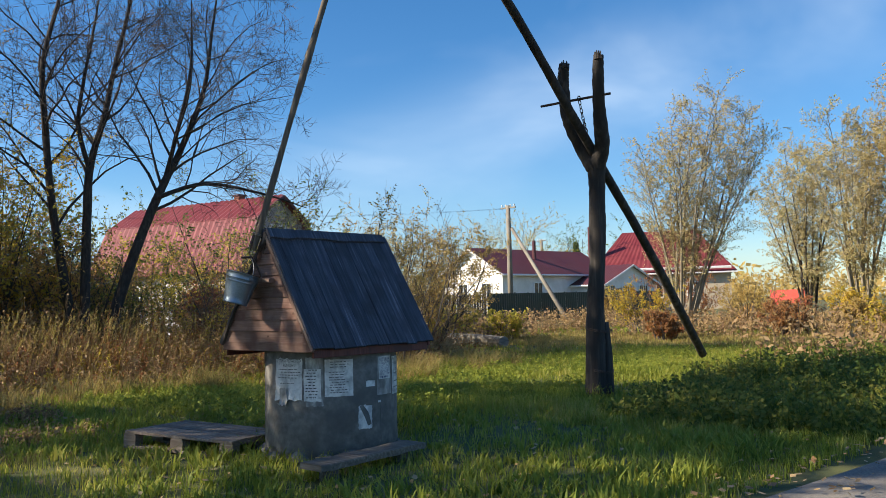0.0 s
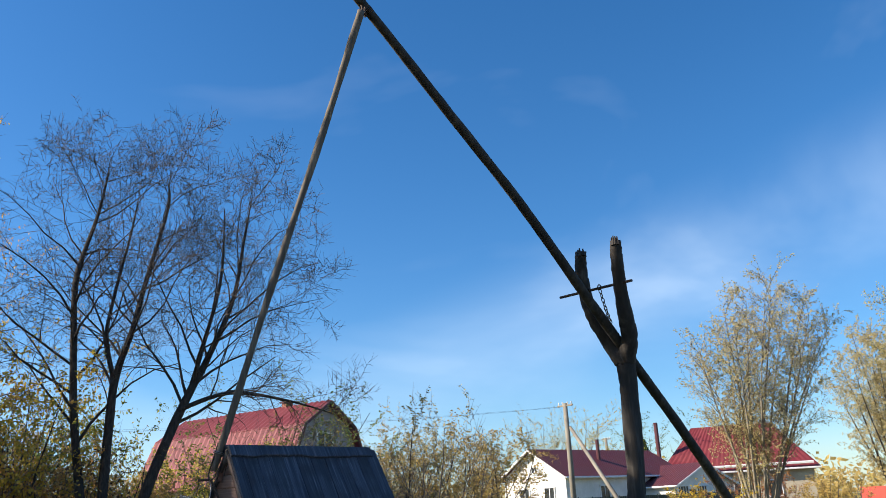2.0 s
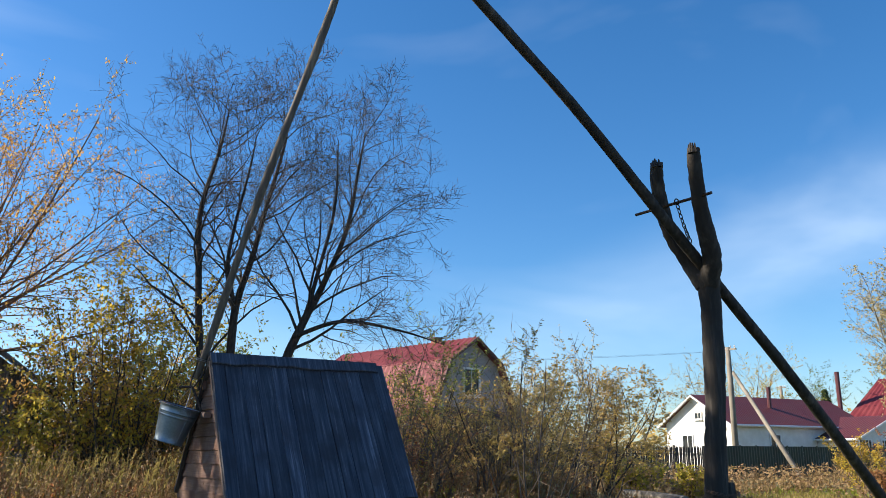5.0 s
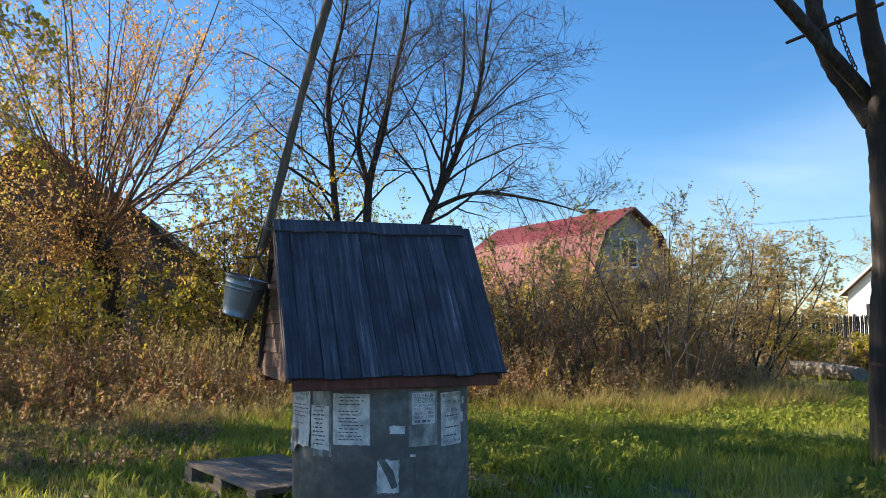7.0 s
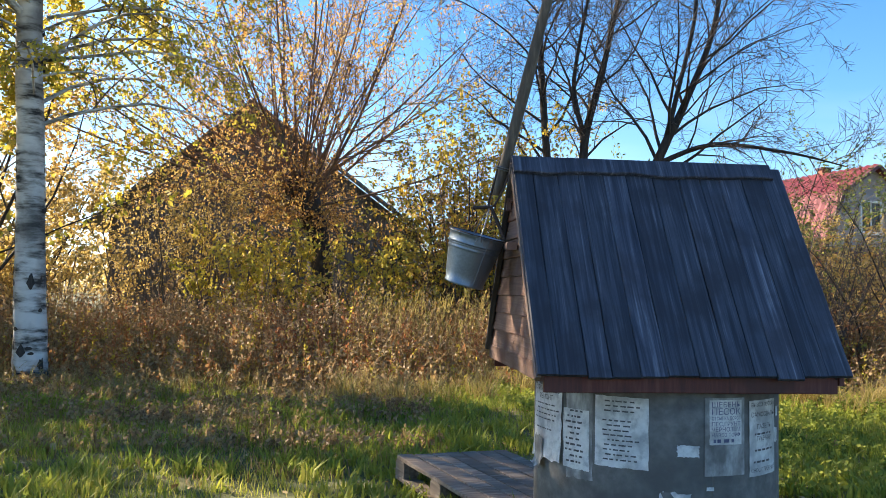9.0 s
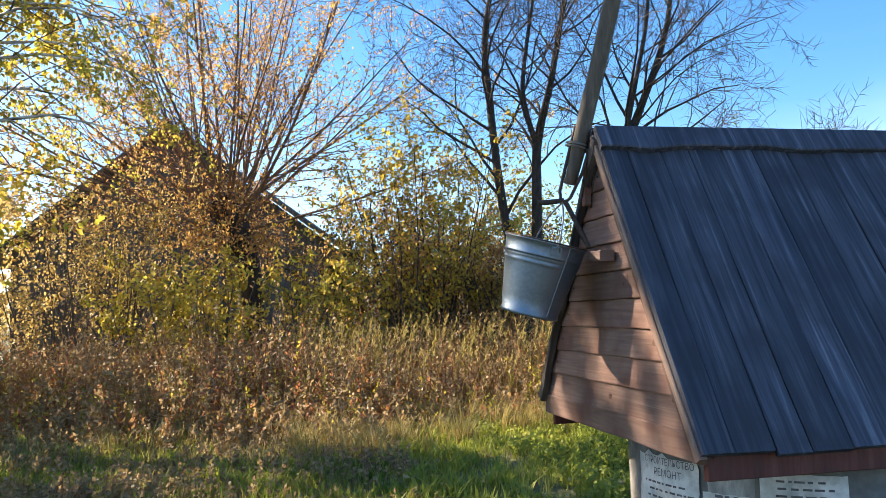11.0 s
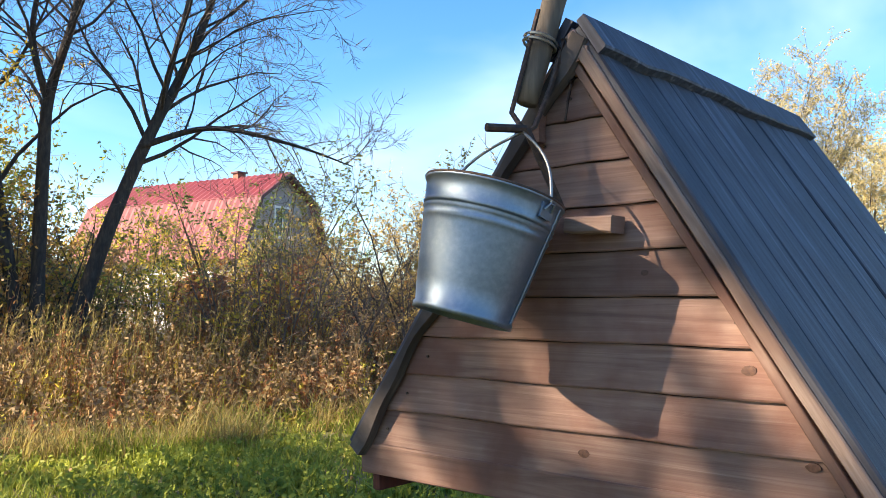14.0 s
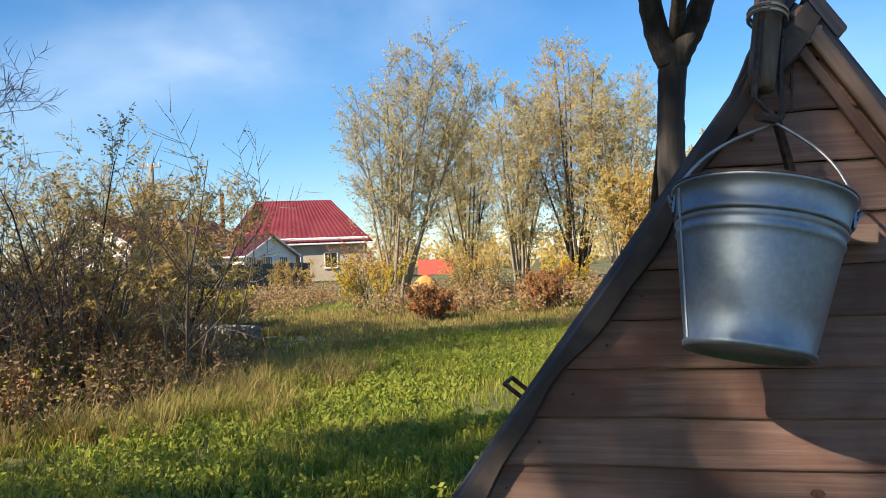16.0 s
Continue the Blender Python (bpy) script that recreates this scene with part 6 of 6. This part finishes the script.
def short(x, y, r):
    return y < weed_edge(x) + r.uniform(-0.4, 0.6) and not (-1.1 < x + 0.37 * (y - 0.45) < 0.2 and 0.5 < y < 1.6)


def tall_clump(x, y, r):
    return y < weed_edge(x) + 0.5 and noise.noise(Vector((x * 0.45, y * 0.45, 9))) > 0.12 - (0.15 if x > 3 else 0)


grass_patch("lawn_grass", "short green meadow grass in sun and shade", "grass", 108000, -6.5, 8.5, -3.4, 7.5, 0.04, 0.12, 1, short, 0.0034, 6, 0.9)
grass_patch("broadleaf_weeds", "low broad-leaved green weeds among the grass", "weed_leaf", 52000, -5.5, 10.5, -3.0, 6.2, 0.04, 0.14, 11, lambda x, y, r: y < weed_edge(x) + 0.5 and noise.noise(Vector((x * 0.6, y * 0.6, 21))) > r.uniform(-0.35, 0.3), 0.010, 9, 1.3)
grass_patch("far_lawn_grass", "green meadow grass beyond the post", "grass", 30000, 8, 26, -3.5, 16, 0.05, 0.13, 2, lambda x, y, r: y < 8 + 0.45 * (x - 8) and not (12.8 < x < 19.5 and y > 0.8 and r.random() < 0.75), 0.008)
grass_patch("tall_grass", "long uncut green grass in clumps", "grass", 40000, 0.9, 14, -3.4, 6.0, 0.07, 0.19, 3, tall_clump, 0.004, 8, 0.7)
grass_patch("dry_tussock_grass", "dry straw-yellow grass along the weeds", "dry_grass", 7000, -8, 12, 2.0, 9.0, 0.08, 0.30, 4, lambda x, y, r: abs(y - weed_edge(x) - 0.1) < 1.5 * r.random() ** 1.5 and noise.noise(Vector((x * 0.7, y * 0.7, 2))) > r.uniform(-0.3, 0.25), 0.0055, 8, 1.2)
grass_patch("dry_field_grass", "dry trampled yellow grass before the thicket", "dry_grass", 36000, 12.5, 20, 0.5, 10.5, 0.06, 0.17, 5, lambda x, y, r: noise.noise(Vector((x * 0.3, y * 0.3, 5))) > -0.25, 0.008)
grass_patch("road_verge_grass", "rough grass at the road's edge", "grass", 16000, -7, 9, -4.2, -2.9, 0.05, 0.16, 6, lambda x, y, r: True, 0.0035)


def weeds(name, label, material, count, x0, x1, y0, y1, hmin, hmax, seed, leaves, size):
    s = Shape()
    r = random.Random(seed)
    for k in range(count):
        while True:
            x, y = r.uniform(x0, x1), r.uniform(y0, y1)
            if y > weed_edge(x) + r.uniform(-0.25, 0.7) and noise.noise(Vector((x * 0.5, y * 0.5, seed))) > -0.28:
                break
        edge = min(1.0, 0.30 + 0.34 * (y - weed_edge(x))) * (0.75 + 0.9 * max(0, noise.noise(Vector((x * 0.9, y * 0.9, 4)))))
        h = r.uniform(hmin, hmax) * edge
        p = Vector((x, y, rough_z(x, y) - 0.02))
        d = Vector((r.gauss(0, 0.26), r.gauss(0, 0.26), 1)).normalized()
        top = p + d * h + Vector((r.gauss(0, 0.04), r.gauss(0, 0.04), 0))
        s.tube([p, p + d * h * 0.55, top], [0.0045, 0.0035, 0.0015], 3, cap=False)
        for j in range(leaves):
            u = r.uniform(0.2, 1.0)
            q = p.lerp(top, u)
            a = (rand_dir(r) + Vector((0, 0, 0.25))).normalized()
            l = size * r.uniform(0.6, 1.4) * (1.25 - 0.5 * u)
            s.leaf(q, a, a.orthogonal().normalized(), l, l * 0.26)
    return solid(name, s, material, label, "weeds", "stuff")


weeds("brown_weeds", "dense withered brown weeds and stalks", "weeds", 7200, -11, 9, 5.2, 13.5, 0.6, 1.35, 11, 15, 0.06)
weeds("ochre_weeds", "tall weeds with ochre withered leaves", "weeds", 4200, -11, 9, 5.6, 13.5, 0.6, 1.6, 12, 16, 0.06)
weeds("rusty_weeds", "rusty red-leaved weeds", "leaf_red", 2000, -6, 9, 6.0, 13, 0.6, 1.3, 13, 15, 0.06)
weeds("green_weeds", "yellow-green nettles among dead weeds", "leaf_lime", 1500, -9, 8, 5.6, 12, 0.4, 1.0, 14, 15, 0.065)


def leafy_stems(name, label, material, count, x0, x1, y0, y1, hmin, hmax, seed, leaves, size, keep):
    """Upright leafy weeds wherever keep(x, y) holds."""
    s = Shape()
    r = random.Random(seed)
    k = 0
    while k < count:
        x, y = r.uniform(x0, x1), r.uniform(y0, y1)
        if in_road(x, y) or not keep(x, y) or noise.noise(Vector((x * 0.8, y * 0.8, seed))) < r.uniform(-0.5, 0.15):
            continue
        k += 1
        h = r.uniform(hmin, hmax) * (0.75 + 0.6 * max(0, noise.noise(Vector((x * 1.2, y * 1.2, seed + 2)))))
        p = Vector((x, y, rough_z(x, y) - 0.02))
        top = p + Vector((r.gauss(0, 0.12) * h, r.gauss(0, 0.12) * h, h))
        s.tube([p, top], [0.004, 0.0015], 3, cap=False)
        for j in range(leaves):
            u = r.uniform(0.15, 1.0)
            a = (rand_dir(r) + Vector((0, 0, -0.1))).normalized()
            l = size * r.uniform(0.6, 1.3) * (1.2 - 0.5 * u)
            s.leaf(p.lerp(top, u), a, a.orthogonal().normalized(), l, l * 0.30)
    return solid(name, s, material, label, "weeds", "stuff")


leafy_stems("nettle_patch", "dark green nettles beside the road and post", "leaf_green", 3000, 2.6, 13.0, -3.6, 0.4, 0.20, 0.50, 31, 16, 0.07, lambda x, y: y < -0.9 + 0.12 * (x - 2.6))
leafy_stems("meadow_herbs", "low bright green herbs in the meadow", "weed_leaf", 5200, -6.0, 13.0, 0.9, 6.8, 0.08, 0.26, 33, 12, 0.055, lambda x, y: y < weed_edge(x) + 0.5 and x > 0.3)
leafy_stems("withered_herbs", "low withered brown herbs under the birch", "weeds", 3400, -7.0, 2.2, 1.6, 8.5, 0.07, 0.26, 37, 11, 0.05, lambda x, y: y > 2.4 and x < -0.6)
grass_patch("withered_grass", "short withered grass and litter under the birch", "weeds", 26000, -7.0, 2.5, 0.8, 8.0, 0.03, 0.09, 39, lambda x, y, r: y > 1.2 + r.uniform(0, 2.0) and y < weed_edge(x) + 2.0 and x < r.uniform(-1.6, 0.2), 0.0045, 6, 1.4)


def tussocks():
    """Tufts of long arching straw grass where the meadow meets the weeds."""
    s = Shape()
    r = random.Random(35)
    for k in range(95):
        x = r.uniform(-1.5, 8.0)
        y = weed_edge(x) + r.gauss(-0.25, 0.35)
        for j in range(r.randint(40, 85)):
            a, h = r.uniform(0, 6.28318), r.uniform(0.22, 0.52)
            p = Vector((x + r.gauss(0, 0.06), y + r.gauss(0, 0.06), rough_z(x, y) - 0.01))
            blade(s, p, h * r.uniform(0.5, 1.0), 0.0045, h * r.uniform(0.3, 1.1), a)
    solid("straw_tussocks", s, "dry_grass", "arching tufts of straw-yellow grass", "grass", "stuff")


tussocks()


def thicket_weeds():
    s = Shape()
    r = random.Random(15)
    for k in range(5200):
        x, y = r.uniform(8, 30), r.uniform(-4, 16)
        if not (y > 8.2 + 0.2 * (x - 8) or (x > 17.5 and y < 8) or (x > 8.5 and y < 0.2 and y > -3.4)):
            continue
        h = r.uniform(0.35, 0.95)
        p = Vector((x, y, rough_z(x, y)))
        top = p + Vector((r.gauss(0, 0.1), r.gauss(0, 0.1), h))
        s.tube([p, top], [0.006, 0.002], 3, cap=False)
        for j in range(9):
            q = p.lerp(top, r.uniform(0.15, 1))
            a = rand_dir(r)
            l = r.uniform(0.06, 0.14)
            s.leaf(q, a, a.orthogonal().normalized(), l, l * 0.28)
    solid("thicket_weeds", s, "weeds", "brown withered weeds round the thicket", "weeds", "stuff")


thicket_weeds()


def plumes():
    """Pale feathery reed-grass heads that stand over the weeds."""
    s = Shape()
    r = random.Random(19)
    for k in range(430):
        x, y = r.uniform(-1.5, 5.0), r.uniform(6.8, 10.0)
        if y < weed_edge(x):
            continue
        h = r.uniform(0.7, 1.25)
        p = Vector((x, y, 0))
        ln = Vector((r.gauss(0.16, 0.16), r.gauss(-0.04, 0.16), 0))
        s.tube([p, p + ln * 0.5 + Vector((0, 0, h * 0.6)), p + ln + Vector((0, 0, h))], [0.004, 0.003, 0.0015], 3, cap=False)
        for j in range(14):
            u = r.uniform(0.78, 1.0)
            q = p + ln * u + Vector((0, 0, h * u))
            a = (Vector((r.gauss(0, 0.4), r.gauss(0, 0.4), 1)) + ln).normalized()
            s.leaf(q, a, a.orthogonal().normalized(), r.uniform(0.04, 0.07), 0.006)
    solid("reed_plumes", s, "dry_grass", "pale feathery reed-grass heads over the weeds", "grass", "stuff")


plumes()


def fallen_leaves():
    s = Shape()
    r = random.Random(23)
    for k in range(2600):
        x, y = (r.uniform(-7, 3), r.uniform(-3.2, 6.5)) if k < 1900 else (r.uniform(-2, 6), r.uniform(-4.4, -2.9))
        p = Vector((x, y, (0.055 if in_road(x, y) else rough_z(x, y)) + r.uniform(0.0, 0.06)))
        a = Vector((r.gauss(0, 1), r.gauss(0, 1), r.gauss(0, 0.25))).normalized()
        sd = a.cross(Vector((r.gauss(0, 0.3), r.gauss(0, 0.3), 1))).normalized()
        l = r.uniform(0.03, 0.07)
        s.leaf(p, a, sd, l, l * 0.36)
    solid("fallen_leaves", s, "fallen", "scattered brown and yellow fallen leaves", "leaves", "stuff")


fallen_leaves()
